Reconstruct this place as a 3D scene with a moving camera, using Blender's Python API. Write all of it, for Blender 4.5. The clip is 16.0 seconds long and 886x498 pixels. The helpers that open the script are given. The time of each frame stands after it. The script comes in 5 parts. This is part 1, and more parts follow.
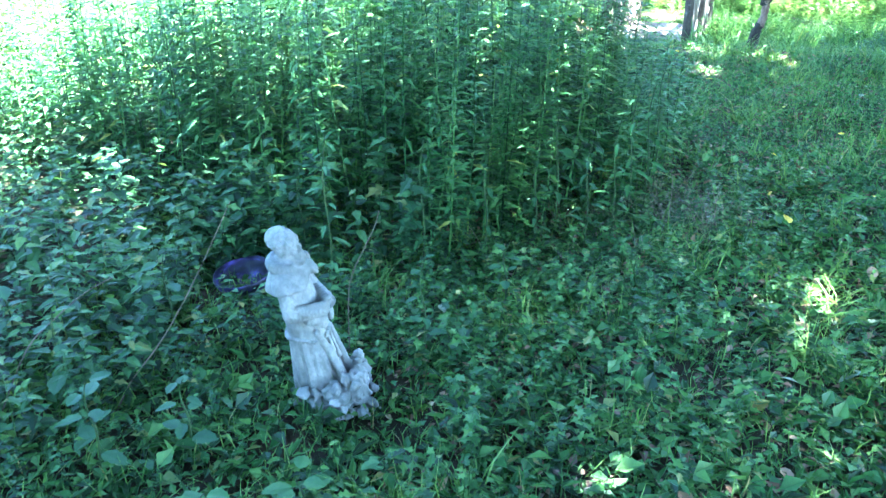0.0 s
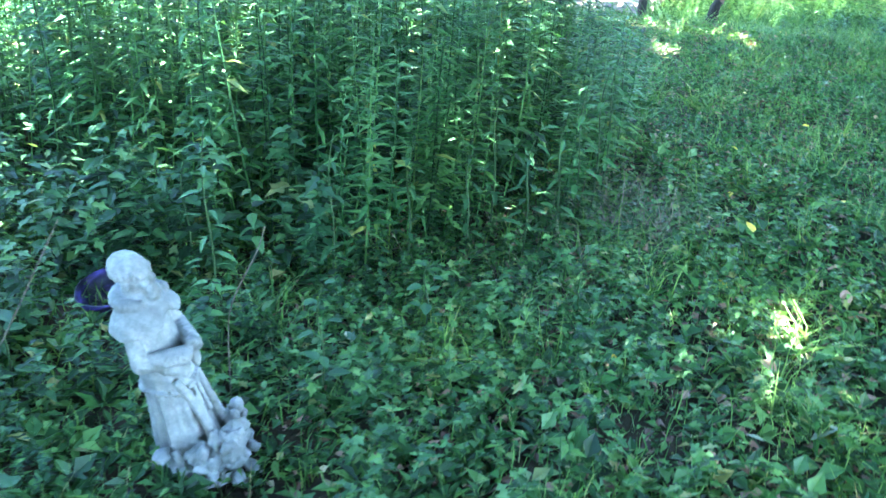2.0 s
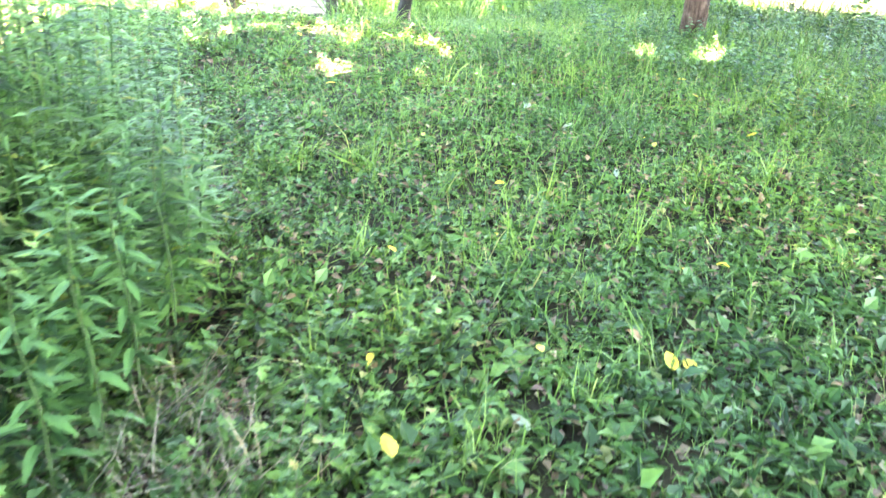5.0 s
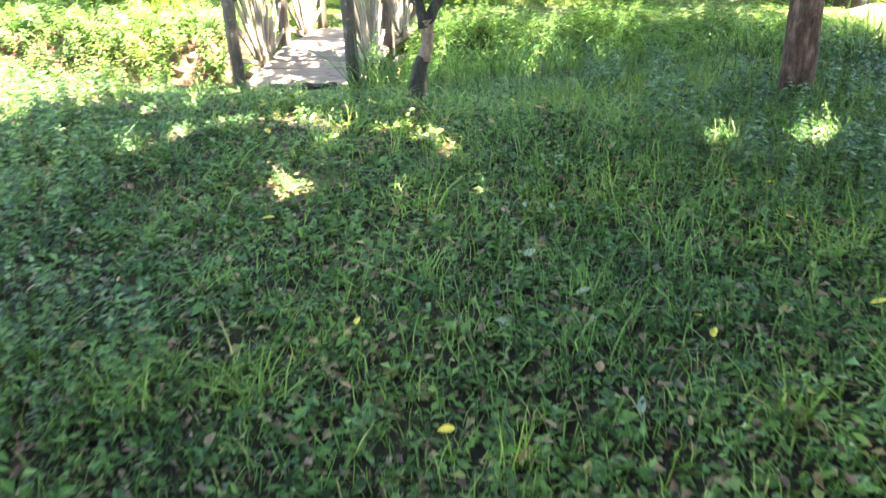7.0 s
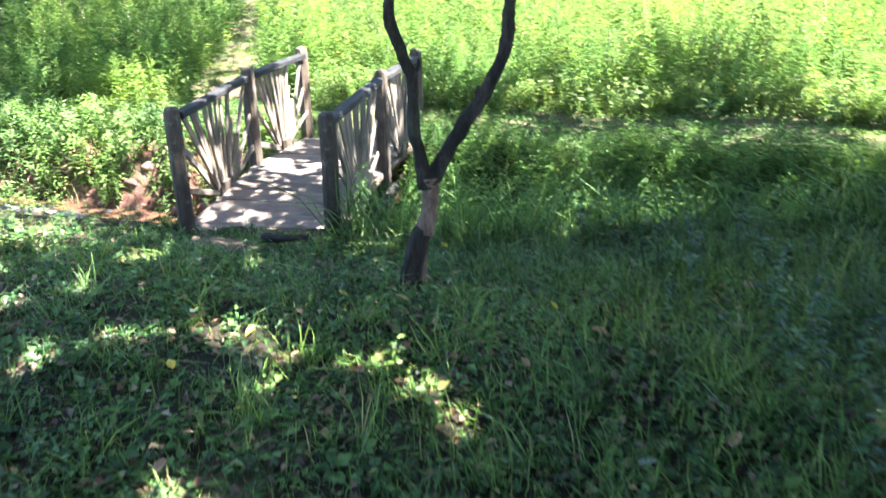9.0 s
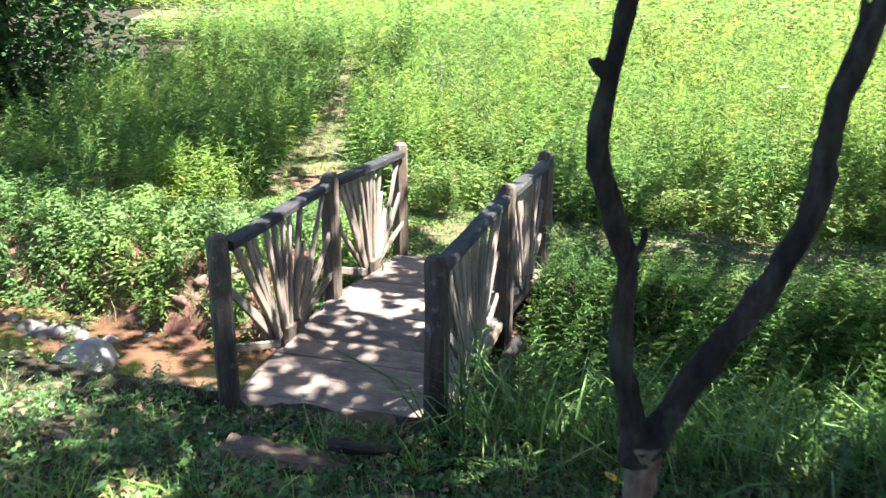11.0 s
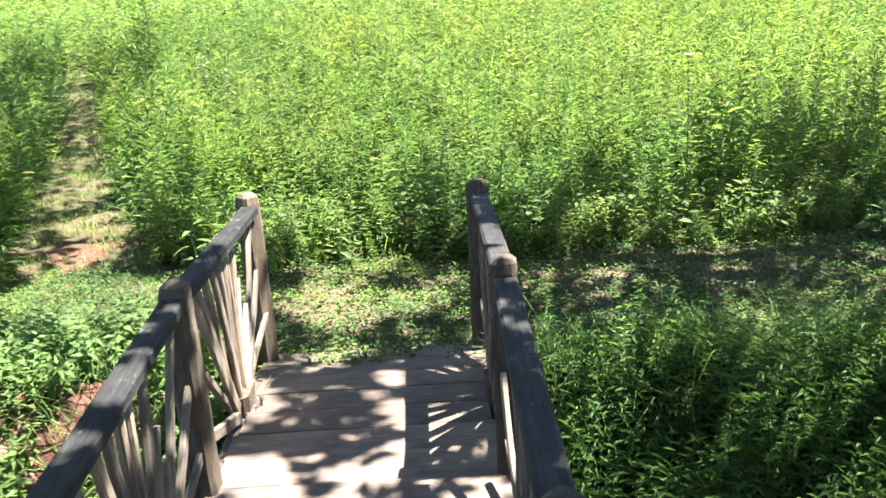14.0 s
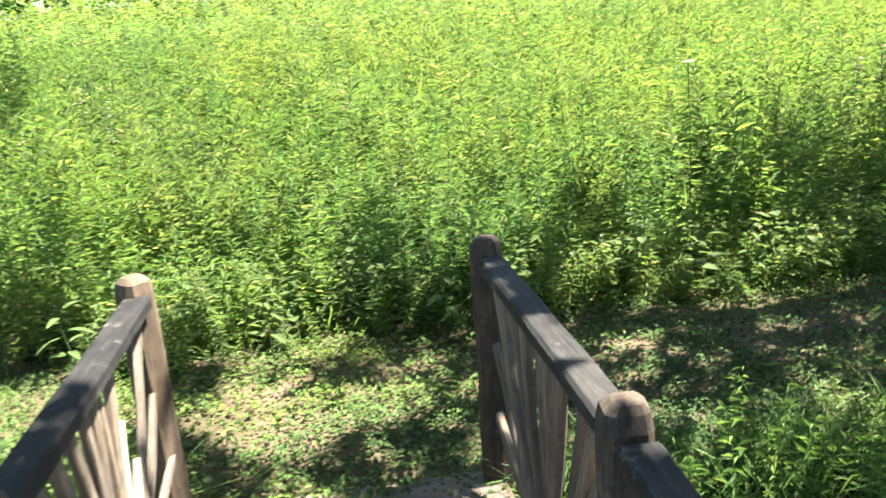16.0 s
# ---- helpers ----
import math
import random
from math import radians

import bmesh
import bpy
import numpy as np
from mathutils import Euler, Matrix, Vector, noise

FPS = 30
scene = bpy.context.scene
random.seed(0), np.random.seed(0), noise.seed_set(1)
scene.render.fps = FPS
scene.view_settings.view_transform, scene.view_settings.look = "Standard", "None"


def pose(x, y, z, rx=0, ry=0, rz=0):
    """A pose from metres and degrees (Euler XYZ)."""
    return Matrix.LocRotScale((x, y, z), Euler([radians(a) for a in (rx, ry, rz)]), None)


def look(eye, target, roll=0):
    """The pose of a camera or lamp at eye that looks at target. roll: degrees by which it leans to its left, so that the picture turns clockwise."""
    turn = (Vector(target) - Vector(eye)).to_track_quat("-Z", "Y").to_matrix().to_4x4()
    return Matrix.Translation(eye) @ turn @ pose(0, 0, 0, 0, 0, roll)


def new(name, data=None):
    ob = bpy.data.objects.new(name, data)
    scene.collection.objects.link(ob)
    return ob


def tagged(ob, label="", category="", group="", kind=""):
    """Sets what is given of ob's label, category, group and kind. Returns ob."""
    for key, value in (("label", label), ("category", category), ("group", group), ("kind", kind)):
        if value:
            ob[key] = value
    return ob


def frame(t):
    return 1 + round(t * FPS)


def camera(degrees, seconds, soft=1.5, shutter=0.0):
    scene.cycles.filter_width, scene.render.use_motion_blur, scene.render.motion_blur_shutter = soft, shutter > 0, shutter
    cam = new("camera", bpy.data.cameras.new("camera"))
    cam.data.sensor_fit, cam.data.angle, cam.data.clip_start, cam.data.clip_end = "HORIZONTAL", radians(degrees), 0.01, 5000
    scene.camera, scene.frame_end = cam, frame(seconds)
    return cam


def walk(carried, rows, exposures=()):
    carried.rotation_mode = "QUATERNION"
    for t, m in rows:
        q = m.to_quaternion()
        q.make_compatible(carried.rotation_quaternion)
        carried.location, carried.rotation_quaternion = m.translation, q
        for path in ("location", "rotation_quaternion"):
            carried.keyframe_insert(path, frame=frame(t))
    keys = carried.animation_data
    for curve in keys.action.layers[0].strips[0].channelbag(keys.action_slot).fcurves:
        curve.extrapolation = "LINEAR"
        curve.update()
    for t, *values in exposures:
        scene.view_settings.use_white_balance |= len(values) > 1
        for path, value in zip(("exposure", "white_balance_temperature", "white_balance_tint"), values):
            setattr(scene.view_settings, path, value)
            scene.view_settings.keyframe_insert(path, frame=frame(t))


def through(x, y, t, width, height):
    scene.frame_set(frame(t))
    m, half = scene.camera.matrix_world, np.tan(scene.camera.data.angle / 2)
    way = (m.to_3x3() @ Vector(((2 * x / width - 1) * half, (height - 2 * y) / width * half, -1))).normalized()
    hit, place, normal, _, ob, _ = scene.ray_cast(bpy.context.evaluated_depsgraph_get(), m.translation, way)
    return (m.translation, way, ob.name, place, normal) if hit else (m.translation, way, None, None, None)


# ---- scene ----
cam = camera(55.0, 16.0, 1.5, 0.45)
PATH = [
    (0, (-0.006, 0.448, 1.626), (0.046, 2.28, 0.824), 0.2),
    (0.5, (0.001, 0.554, 1.608), (0.074, 2.394, 0.829), -0.5),
    (1, (-0.01, 0.719, 1.599), (0.129, 2.547, 0.801), -0.9),
    (1.5, (0.0, 0.842, 1.586), (0.21, 2.635, 0.724), 0.3),
    (2, (0.149, 1.048, 1.569), (0.319, 2.837, 0.692), 3.1),
    (2.5, (0.296, 1.313, 1.55), (0.417, 3.102, 0.664), 3.3),
    (3, (0.382, 1.662, 1.564), (0.666, 3.39, 0.598), 1.1),
    (3.5, (0.638, 1.994, 1.578), (0.987, 3.67, 0.544), 1.8),
    (4, (0.849, 2.265, 1.566), (1.249, 3.862, 0.429), 2.9),
    (4.4, (1.008, 2.462, 1.534), (1.636, 4.094, 0.563), 6.4),
    (4.5, (1.074, 2.539, 1.519), (1.736, 4.163, 0.557), 5.4),
    (4.7, (1.181, 2.664, 1.517), (1.867, 4.3, 0.593), 3.9),
    (6.8, (2.522, 4.07, 1.538), (2.908, 5.815, 0.641), -2.0),
    (7, (2.564, 4.271, 1.555), (2.958, 6.02, 0.668), -2.6),
    (7.5, (2.748, 4.816, 1.542), (3.147, 6.549, 0.626), -2.9),
    (8, (2.847, 5.322, 1.506), (3.255, 7.054, 0.592), -1.9),
    (8.5, (2.906, 5.795, 1.539), (3.376, 7.567, 0.74), -1.8),
    (9, (3.026, 6.262, 1.559), (3.436, 8.073, 0.818), -0.6),
    (9.5, (3.096, 6.734, 1.59), (3.421, 8.584, 0.903), -1.7),
    (10, (3.107, 7.199, 1.593), (3.403, 9.073, 0.96), 0.1),
    (10.2, (3.113, 7.425, 1.566), (3.34, 9.319, 0.967), 0.9),
    (12.3, (2.86, 9.29, 1.409), (3.268, 11.159, 0.827), -4.0),
    (12.5, (2.806, 9.458, 1.442), (3.28, 11.312, 0.861), -4.7),
    (13, (2.772, 9.841, 1.386), (3.27, 11.693, 0.818), -3.9),
    (13.5, (2.762, 10.217, 1.337), (3.377, 12.028, 0.752), -3.0),
    (14, (2.736, 10.559, 1.303), (3.527, 12.291, 0.691), -3.2),
    (14.5, (2.843, 10.887, 1.237), (3.656, 12.605, 0.615), -2.5),
    (15, (2.914, 11.193, 1.197), (3.74, 12.917, 0.61), -2.8),
    (15.5, (2.967, 11.639, 1.177), (3.863, 13.329, 0.593), -5.2),
    (16, (3.071, 11.923, 1.093), (4.065, 13.568, 0.54), -4.3),
]
EXPOSURE = [
    (0, 6.0, 4900, -5),
    (2.2, 6.15, 5300, -1),
    (2.8, 6.4, 6600, 3),
    (3.5, 6.85, 7400, 6),
    (4.5, 7.35, 7700, 7),
    (7.0, 5.45, 7200, 8),
    (8.0, 5.2, 6100, 9),
    (9.0, 4.2, 5900, 12),
    (10.0, 3.5, 6050, 12),
    (12.5, 3.4, 5950, 12),
    (13.5, 3.25, 6100, 11),
    (16.0, 3.15, 6600, 8),
]
walk(cam, [(t, look(eye, target, roll)) for t, eye, target, roll in PATH], EXPOSURE)

# ---- world and sun ----
SUN_EL, SUN_AZ = 65.0, -22.0          # elevation, and bearing from +x towards +y, in degrees
SUN = Vector((math.cos(radians(SUN_EL)) * math.cos(radians(SUN_AZ)),
              math.cos(radians(SUN_EL)) * math.sin(radians(SUN_AZ)), math.sin(radians(SUN_EL))))
world = bpy.data.worlds.new("sky")
scene.world = world
world.use_nodes = True
wn = world.node_tree.nodes
sky = wn.new("ShaderNodeTexSky")
sky.sky_type, sky.sun_disc = "NISHITA", False
sky.sun_elevation, sky.sun_rotation = radians(SUN_EL), radians(90 - SUN_AZ)
wn["Background"].inputs["Strength"].default_value = 0.055
world.node_tree.links.new(sky.outputs[0], wn["Background"].inputs["Color"])
lamp = bpy.data.lights.new("sun", "SUN")
lamp.energy, lamp.angle, lamp.color = 5.0, radians(0.53), (1.0, 0.95, 0.86)
sun = new("sun", lamp)
sun.matrix_world = look(SUN * 40, (0, 0, 0))


# ---- materials ----
def nodes_of(name, rough=0.6):
    m = bpy.data.materials.new(name)
    m.use_nodes = True
    nt = m.node_tree
    b = nt.nodes["Principled BSDF"]
    b.inputs["Roughness"].default_value = rough
    return m, nt, b


def ramp(nt, fac, stops):
    r = nt.nodes.new("ShaderNodeValToRGB")
    while len(r.color_ramp.elements) < len(stops):
        r.color_ramp.elements.new(0.5)
    for e, (p, c) in zip(r.color_ramp.elements, stops):
        e.position, e.color = p, (*c, 1)
    nt.links.new(fac, r.inputs[0])
    return r.outputs[0]


def tex(nt, scale, detail=4.0, rough=0.6, stretch=(1, 1, 1), where="Object"):
    co = nt.nodes.new("ShaderNodeTexCoord")
    mp = nt.nodes.new("ShaderNodeMapping")
    mp.inputs["Scale"].default_value = stretch
    n = nt.nodes.new("ShaderNodeTexNoise")
    n.inputs["Scale"].default_value, n.inputs["Detail"].default_value, n.inputs["Roughness"].default_value = scale, detail, rough
    nt.links.new(co.outputs[where], mp.inputs[0])
    nt.links.new(mp.outputs[0], n.inputs["Vector"])
    return n.outputs["Fac"]


def blend(nt, mode, fac, a, b):
    m = nt.nodes.new("ShaderNodeMix")
    m.data_type, m.blend_type = "RGBA", mode
    for sock, v in ((m.inputs["Factor"], fac), (m.inputs["A"], a), (m.inputs["B"], b)):
        if isinstance(v, (int, float)):
            sock.default_value = v
        elif isinstance(v, tuple):
            sock.default_value = (*v, 1)
        else:
            nt.links.new(v, sock)
    return m.outputs["Result"]


def relief(nt, b, height, strength, dist=0.01):
    u = nt.nodes.new("ShaderNodeBump")
    u.inputs["Strength"].default_value, u.inputs["Distance"].default_value = strength, dist
    nt.links.new(height, u.inputs["Height"])
    nt.links.new(u.outputs[0], b.inputs["Normal"])


def leaf_material(name, dark, mid, light, odd=None, through=0.35, rough=0.5, patch=0.8):
    """Foliage: a tint for each leaf, drifts of tone over the stand, and light through the blade."""
    m, nt, b = nodes_of(name, rough)
    geo = nt.nodes.new("ShaderNodeNewGeometry")
    stops = [(0.0, dark), (0.5, mid), (0.955, light), (1.0, odd or light)]
    c = ramp(nt, geo.outputs["Random Per Island"], stops)
    drift = ramp(nt, tex(nt, patch, 3), [(0.32, (0.6, 0.7, 0.72)), (0.5, (1.0, 1.0, 0.95)), (0.68, (1.4, 1.25, 0.9))])
    c = blend(nt, "MULTIPLY", 1.0, c, drift)
    fine = ramp(nt, tex(nt, 60, 2), [(0.3, (0.85, 0.85, 0.85)), (0.7, (1.12, 1.12, 1.1))])
    c = blend(nt, "MULTIPLY", 1.0, c, fine)
    nt.links.new(c, b.inputs["Base Color"])
    b.inputs["Specular IOR Level"].default_value = 0.28
    t = nt.nodes.new("ShaderNodeBsdfTranslucent")
    warm = blend(nt, "MULTIPLY", 1.0, c, (1.2, 1.25, 0.68))
    nt.links.new(warm, t.inputs[0])
    mx = nt.nodes.new("ShaderNodeMixShader")
    mx.inputs[0].default_value = through
    nt.links.new(b.outputs[0], mx.inputs[1])
    nt.links.new(t.outputs[0], mx.inputs[2])
    nt.links.new(mx.outputs[0], nt.nodes["Material Output"].inputs["Surface"])
    return m


def earth_material(name, a, b_, c, scale=3.0):
    m, nt, b = nodes_of(name, 0.95)
    col = ramp(nt, tex(nt, scale, 8, 0.7), [(0.3, a), (0.5, b_), (0.72, c)])
    grit = tex(nt, 90, 4, 0.7)
    col = blend(nt, "MULTIPLY", 1.0, col, ramp(nt, grit, [(0.3, (0.6, 0.6, 0.6)), (0.7, (1.3, 1.3, 1.3))]))
    nt.links.new(col, b.inputs["Base Color"])
    b.inputs["Specular IOR Level"].default_value = 0.15
    relief(nt, b, grit, 0.7, 0.02)
    return m


def wood_material(name, dark, mid, pale, lichen=0.25):
    """Weathered timber: grain along the local z, silvery wear, cracks and patches of lichen."""
    m, nt, b = nodes_of(name, 0.82)
    info = nt.nodes.new("ShaderNodeObjectInfo")
    grain = tex(nt, 9, 8, 0.72, (5, 5, 0.6))
    c = ramp(nt, grain, [(0.28, dark), (0.5, mid), (0.74, pale)])
    tone = ramp(nt, info.outputs["Random"], [(0.0, (0.72, 0.7, 0.68)), (0.5, (1.0, 0.98, 0.95)), (1.0, (1.22, 1.15, 1.05))])
    c = blend(nt, "MULTIPLY", 1.0, c, tone)
    stain = ramp(nt, tex(nt, 6, 5, 0.65, (1, 1, 0.6)), [(0.35, (0.55, 0.56, 0.58)), (0.6, (1.1, 1.06, 1.0))])
    c = blend(nt, "MULTIPLY", 1.0, c, stain)
    crack = tex(nt, 22, 3, 0.5, (6, 6, 0.2))
    c = blend(nt, "MULTIPLY", 1.0, c, ramp(nt, crack, [(0.29, (0.3, 0.27, 0.25)), (0.34, (1, 1, 1))]))
    spots = ramp(nt, tex(nt, 9, 6, 0.75), [(0.58, (0, 0, 0)), (0.7, (lichen, lichen, lichen))])
    c = blend(nt, "MIX", spots, c, (0.42, 0.43, 0.36))
    nt.links.new(c, b.inputs["Base Color"])
    b.inputs["Specular IOR Level"].default_value = 0.25
    relief(nt, b, grain, 0.55, 0.006)
    return m


def bark_material(name, dark, mid, pale):
    m, nt, b = nodes_of(name, 0.95)
    g = tex(nt, 18, 8, 0.75, (1, 1, 0.3))
    c = ramp(nt, g, [(0.35, dark), (0.5, mid), (0.7, pale)])
    moss = ramp(nt, tex(nt, 4, 4), [(0.55, (0, 0, 0)), (0.7, (0.4, 0.4, 0.4))])
    c = blend(nt, "MIX", moss, c, (0.1, 0.12, 0.07))
    nt.links.new(c, b.inputs["Base Color"])
    b.inputs["Specular IOR Level"].default_value = 0.2
    relief(nt, b, g, 1.0, 0.02)
    return m


def stone_material(name, a, b_, c, moss=(0.12, 0.14, 0.08), rough=0.85):
    m, nt, b = nodes_of(name, rough)
    g = tex(nt, 7, 8, 0.7)
    col = ramp(nt, g, [(0.3, a), (0.5, b_), (0.75, c)])
    col = blend(nt, "MIX", ramp(nt, tex(nt, 16, 6, 0.8), [(0.56, (0, 0, 0)), (0.7, (0.6, 0.6, 0.6))]), col, moss)
    nt.links.new(col, b.inputs["Base Color"])
    relief(nt, b, tex(nt, 40, 6, 0.7), 0.5, 0.008)
    return m


WEED = leaf_material("weed_leaf", (0.012, 0.034, 0.012), (0.06, 0.135, 0.043), (0.128, 0.225, 0.075), (0.2, 0.21, 0.05), 0.32, 0.45)
HERB = leaf_material("herb_leaf", (0.012, 0.03, 0.009), (0.05, 0.112, 0.03), (0.12, 0.205, 0.058), (0.22, 0.2, 0.08), 0.28, 0.45)
MEADOW = leaf_material("meadow_leaf", (0.08, 0.119, 0.047), (0.125, 0.175, 0.063), (0.155, 0.211, 0.079), (0.32, 0.28, 0.17), 0.58, 0.8, 0.6)
MEADOWGREEN = leaf_material("meadow_green_leaf", (0.07, 0.125, 0.042), (0.115, 0.19, 0.06), (0.155, 0.24, 0.08), (0.28, 0.27, 0.13), 0.55, 0.75, 0.7)
BANKLEAF = leaf_material("bank_leaf", (0.025, 0.058, 0.018), (0.1, 0.18, 0.052), (0.165, 0.26, 0.082), (0.22, 0.24, 0.08), 0.38, 0.65)
STRIPLEAF = leaf_material("strip_leaf", (0.025, 0.052, 0.014), (0.075, 0.135, 0.035), (0.13, 0.2, 0.055), (0.22, 0.2, 0.09), 0.4, 0.7)
# Weed leaf darkened so that its colour carries part of the shade.
SHADEDLEAF = leaf_material("shade_darkened_leaf", (0.007, 0.02, 0.008), (0.03, 0.074, 0.027), (0.08, 0.15, 0.054), (0.13, 0.14, 0.05), 0.28, 0.5)
GRASS = leaf_material("grass_blade", (0.02, 0.048, 0.012), (0.105, 0.185, 0.042), (0.2, 0.285, 0.075), (0.36, 0.29, 0.15), 0.32, 0.45)
# Much darker than GRASS: part of its deep shade is put into the colour.
TALLGRASS = leaf_material("shaded_tall_grass_blade", (0.012, 0.028, 0.008), (0.056, 0.108, 0.026), (0.125, 0.19, 0.055), (0.28, 0.25, 0.12), 0.3, 0.45)
CANOPY = leaf_material("tree_leaf", (0.02, 0.055, 0.015), (0.036, 0.09, 0.022), (0.058, 0.125, 0.028), None, 0.2)
DRY = leaf_material("dry_stalk", (0.07, 0.058, 0.048), (0.14, 0.115, 0.09), (0.26, 0.21, 0.16), None, 0.1)
YELLOW = leaf_material("yellow_leaf", (0.6, 0.4, 0.05), (0.68, 0.47, 0.06), (0.72, 0.55, 0.12), None, 0.25)
TAN = leaf_material("tan_leaf", (0.22, 0.12, 0.065), (0.3, 0.17, 0.1), (0.4, 0.26, 0.17), None, 0.12)
PALE = leaf_material("pale_leaf", (0.18, 0.21, 0.15), (0.25, 0.27, 0.2), (0.33, 0.34, 0.27), None, 0.2)
PETAL = leaf_material("white_petal", (0.6, 0.6, 0.58), (0.7, 0.7, 0.68), (0.78, 0.78, 0.75), None, 0.3)
LITTER = leaf_material("leaf_litter", (0.06, 0.035, 0.025), (0.13, 0.075, 0.05), (0.24, 0.15, 0.1), (0.45, 0.36, 0.25), 0.1)
STEM = leaf_material("green_stem", (0.03, 0.055, 0.018), (0.045, 0.075, 0.025), (0.07, 0.09, 0.035), None, 0.0)
# Near black: the shade in the gaps between leaves is in this colour.
SOIL = earth_material("shade_darkened_soil", (0.009, 0.008, 0.0045), (0.021, 0.0175, 0.0095), (0.052, 0.039, 0.022))
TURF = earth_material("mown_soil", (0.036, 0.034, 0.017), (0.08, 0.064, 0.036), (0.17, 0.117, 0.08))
REDMUD = earth_material("red_mud", (0.05, 0.024, 0.018), (0.115, 0.055, 0.04), (0.22, 0.12, 0.09), 5.0)
WOOD = wood_material("weathered_timber", (0.045, 0.035, 0.027), (0.09, 0.071, 0.055), (0.16, 0.13, 0.104), 0.15)
# Darker copy of WOOD: the first posts' shade put into the colour.
SHADEDPOST = wood_material("shade_darkened_grey_timber", (0.03, 0.025, 0.02), (0.066, 0.054, 0.043), (0.13, 0.108, 0.088), 0.25)
# Paler than WOOD, with some of the slats' sunlight put into the colour.
SLATWOOD = wood_material("sunlit_grey_slat_timber", (0.09, 0.073, 0.058), (0.175, 0.146, 0.119), (0.285, 0.245, 0.205), 0.12)
RAILWOOD = wood_material("dark_handrail_timber", (0.013, 0.013, 0.0135), (0.024, 0.024, 0.025), (0.055, 0.054, 0.056), 0.22)
DECKWOOD = wood_material("worn_deck_timber", (0.105, 0.084, 0.07), (0.165, 0.133, 0.113), (0.22, 0.18, 0.155), 0.06)
SPLITWOOD = wood_material("pale_split_timber", (0.32, 0.29, 0.25), (0.45, 0.42, 0.37), (0.56, 0.53, 0.47), 0.15)
WETWOOD = wood_material("damp_dark_timber", (0.035, 0.025, 0.018), (0.08, 0.055, 0.038), (0.16, 0.11, 0.075), 0.1)
# Black partly for rot, partly to paint the shadow the side beam lies in.
SHADOWROT = wood_material("shadow_black_rotten_timber", (0.008, 0.007, 0.006), (0.018, 0.015, 0.012), (0.045, 0.037, 0.03), 0.05)
BARK = bark_material("dark_bark", (0.01, 0.009, 0.008), (0.026, 0.022, 0.018), (0.07, 0.06, 0.05))
REDBARK = bark_material("reddish_bark", (0.014, 0.008, 0.006), (0.055, 0.03, 0.021), (0.17, 0.105, 0.08))
PALEBARK = bark_material("pale_bark", (0.12, 0.115, 0.10), (0.34, 0.33, 0.30), (0.6, 0.58, 0.54))
PALETRUNK = bark_material("pale_trunk_wood", (0.06, 0.038, 0.026), (0.15, 0.1, 0.072), (0.27, 0.2, 0.155))
PLASTER = stone_material("weathered_white_plaster", (0.05, 0.055, 0.054), (0.16, 0.163, 0.158), (0.4, 0.392, 0.37), (0.05, 0.056, 0.046), 0.75)
ROCK = stone_material("grey_stone", (0.13, 0.122, 0.113), (0.24, 0.228, 0.21), (0.38, 0.36, 0.335), (0.1, 0.095, 0.07))
DULLROCK = stone_material("dull_grey_stone", (0.07, 0.058, 0.05), (0.13, 0.112, 0.098), (0.22, 0.195, 0.175), (0.08, 0.072, 0.055))
REDROCK = stone_material("red_stone", (0.07, 0.036, 0.028), (0.14, 0.075, 0.058), (0.23, 0.14, 0.11), (0.1, 0.062, 0.048))


def water_material():
    m, nt, b = nodes_of("muddy_water", 0.06)
    c = ramp(nt, tex(nt, 1.5, 5), [(0.3, (0.05, 0.026, 0.016)), (0.7, (0.1, 0.052, 0.032))])
    nt.links.new(c, b.inputs["Base Color"])
    relief(nt, b, tex(nt, 9, 3, 0.5, (1, 2.2, 1)), 0.12, 0.02)
    return m


WATER = water_material()


def violet_material():
    m, nt, b = nodes_of("violet_foil", 0.4)
    # bright violet streaks paint a sheen into the dark colour
    c = ramp(nt, tex(nt, 9, 3, 0.6, (1, 1, 3)), [(0.36, (0.002, 0.002, 0.007)), (0.5, (0.008, 0.006, 0.026)), (0.66, (0.055, 0.042, 0.165))])
    nt.links.new(c, b.inputs["Base Color"])
    b.inputs["Specular IOR Level"].default_value = 0.3
    return m


VIOLET = violet_material()

# ---- mesh helpers ----
rng = np.random.default_rng(7)


def soup(name, v, f, mat, parent=None, smooth=False, mats=None, index=None):
    """One mesh object out of arrays of vertices and triangles."""
    me = bpy.data.meshes.new(name)
    v, f = np.asarray(v, np.float32), np.asarray(f, np.int32)
    me.vertices.add(len(v))
    me.vertices.foreach_set("co", v.ravel())
    me.loops.add(f.size)
    me.loops.foreach_set("vertex_index", f.ravel())
    me.polygons.add(len(f))
    me.polygons.foreach_set("loop_start", np.arange(0, f.size, f.shape[1], dtype=np.int32))
    me.polygons.foreach_set("use_smooth", np.full(len(f), smooth))
    for m in mats or [mat]:
        me.materials.append(m)
    if index is not None:
        me.polygons.foreach_set("material_index", np.asarray(index, np.int32))
    me.update(calc_edges=True)
    ob = new(name, me)
    if parent:
        ob.parent = parent
    return ob


def part(name, bm, material, parent, label="", m=None, smooth=False):
    me = bpy.data.meshes.new(name)
    bmesh.ops.recalc_face_normals(bm, faces=bm.faces)
    if smooth:
        for f in bm.faces:
            f.smooth = True
    bm.to_mesh(me)
    bm.free()
    me.materials.append(material)
    ob = new(name, me)
    ob.parent = parent
    if m is not None:
        ob.matrix_local = m
    if label:
        ob["label"] = label
    return ob


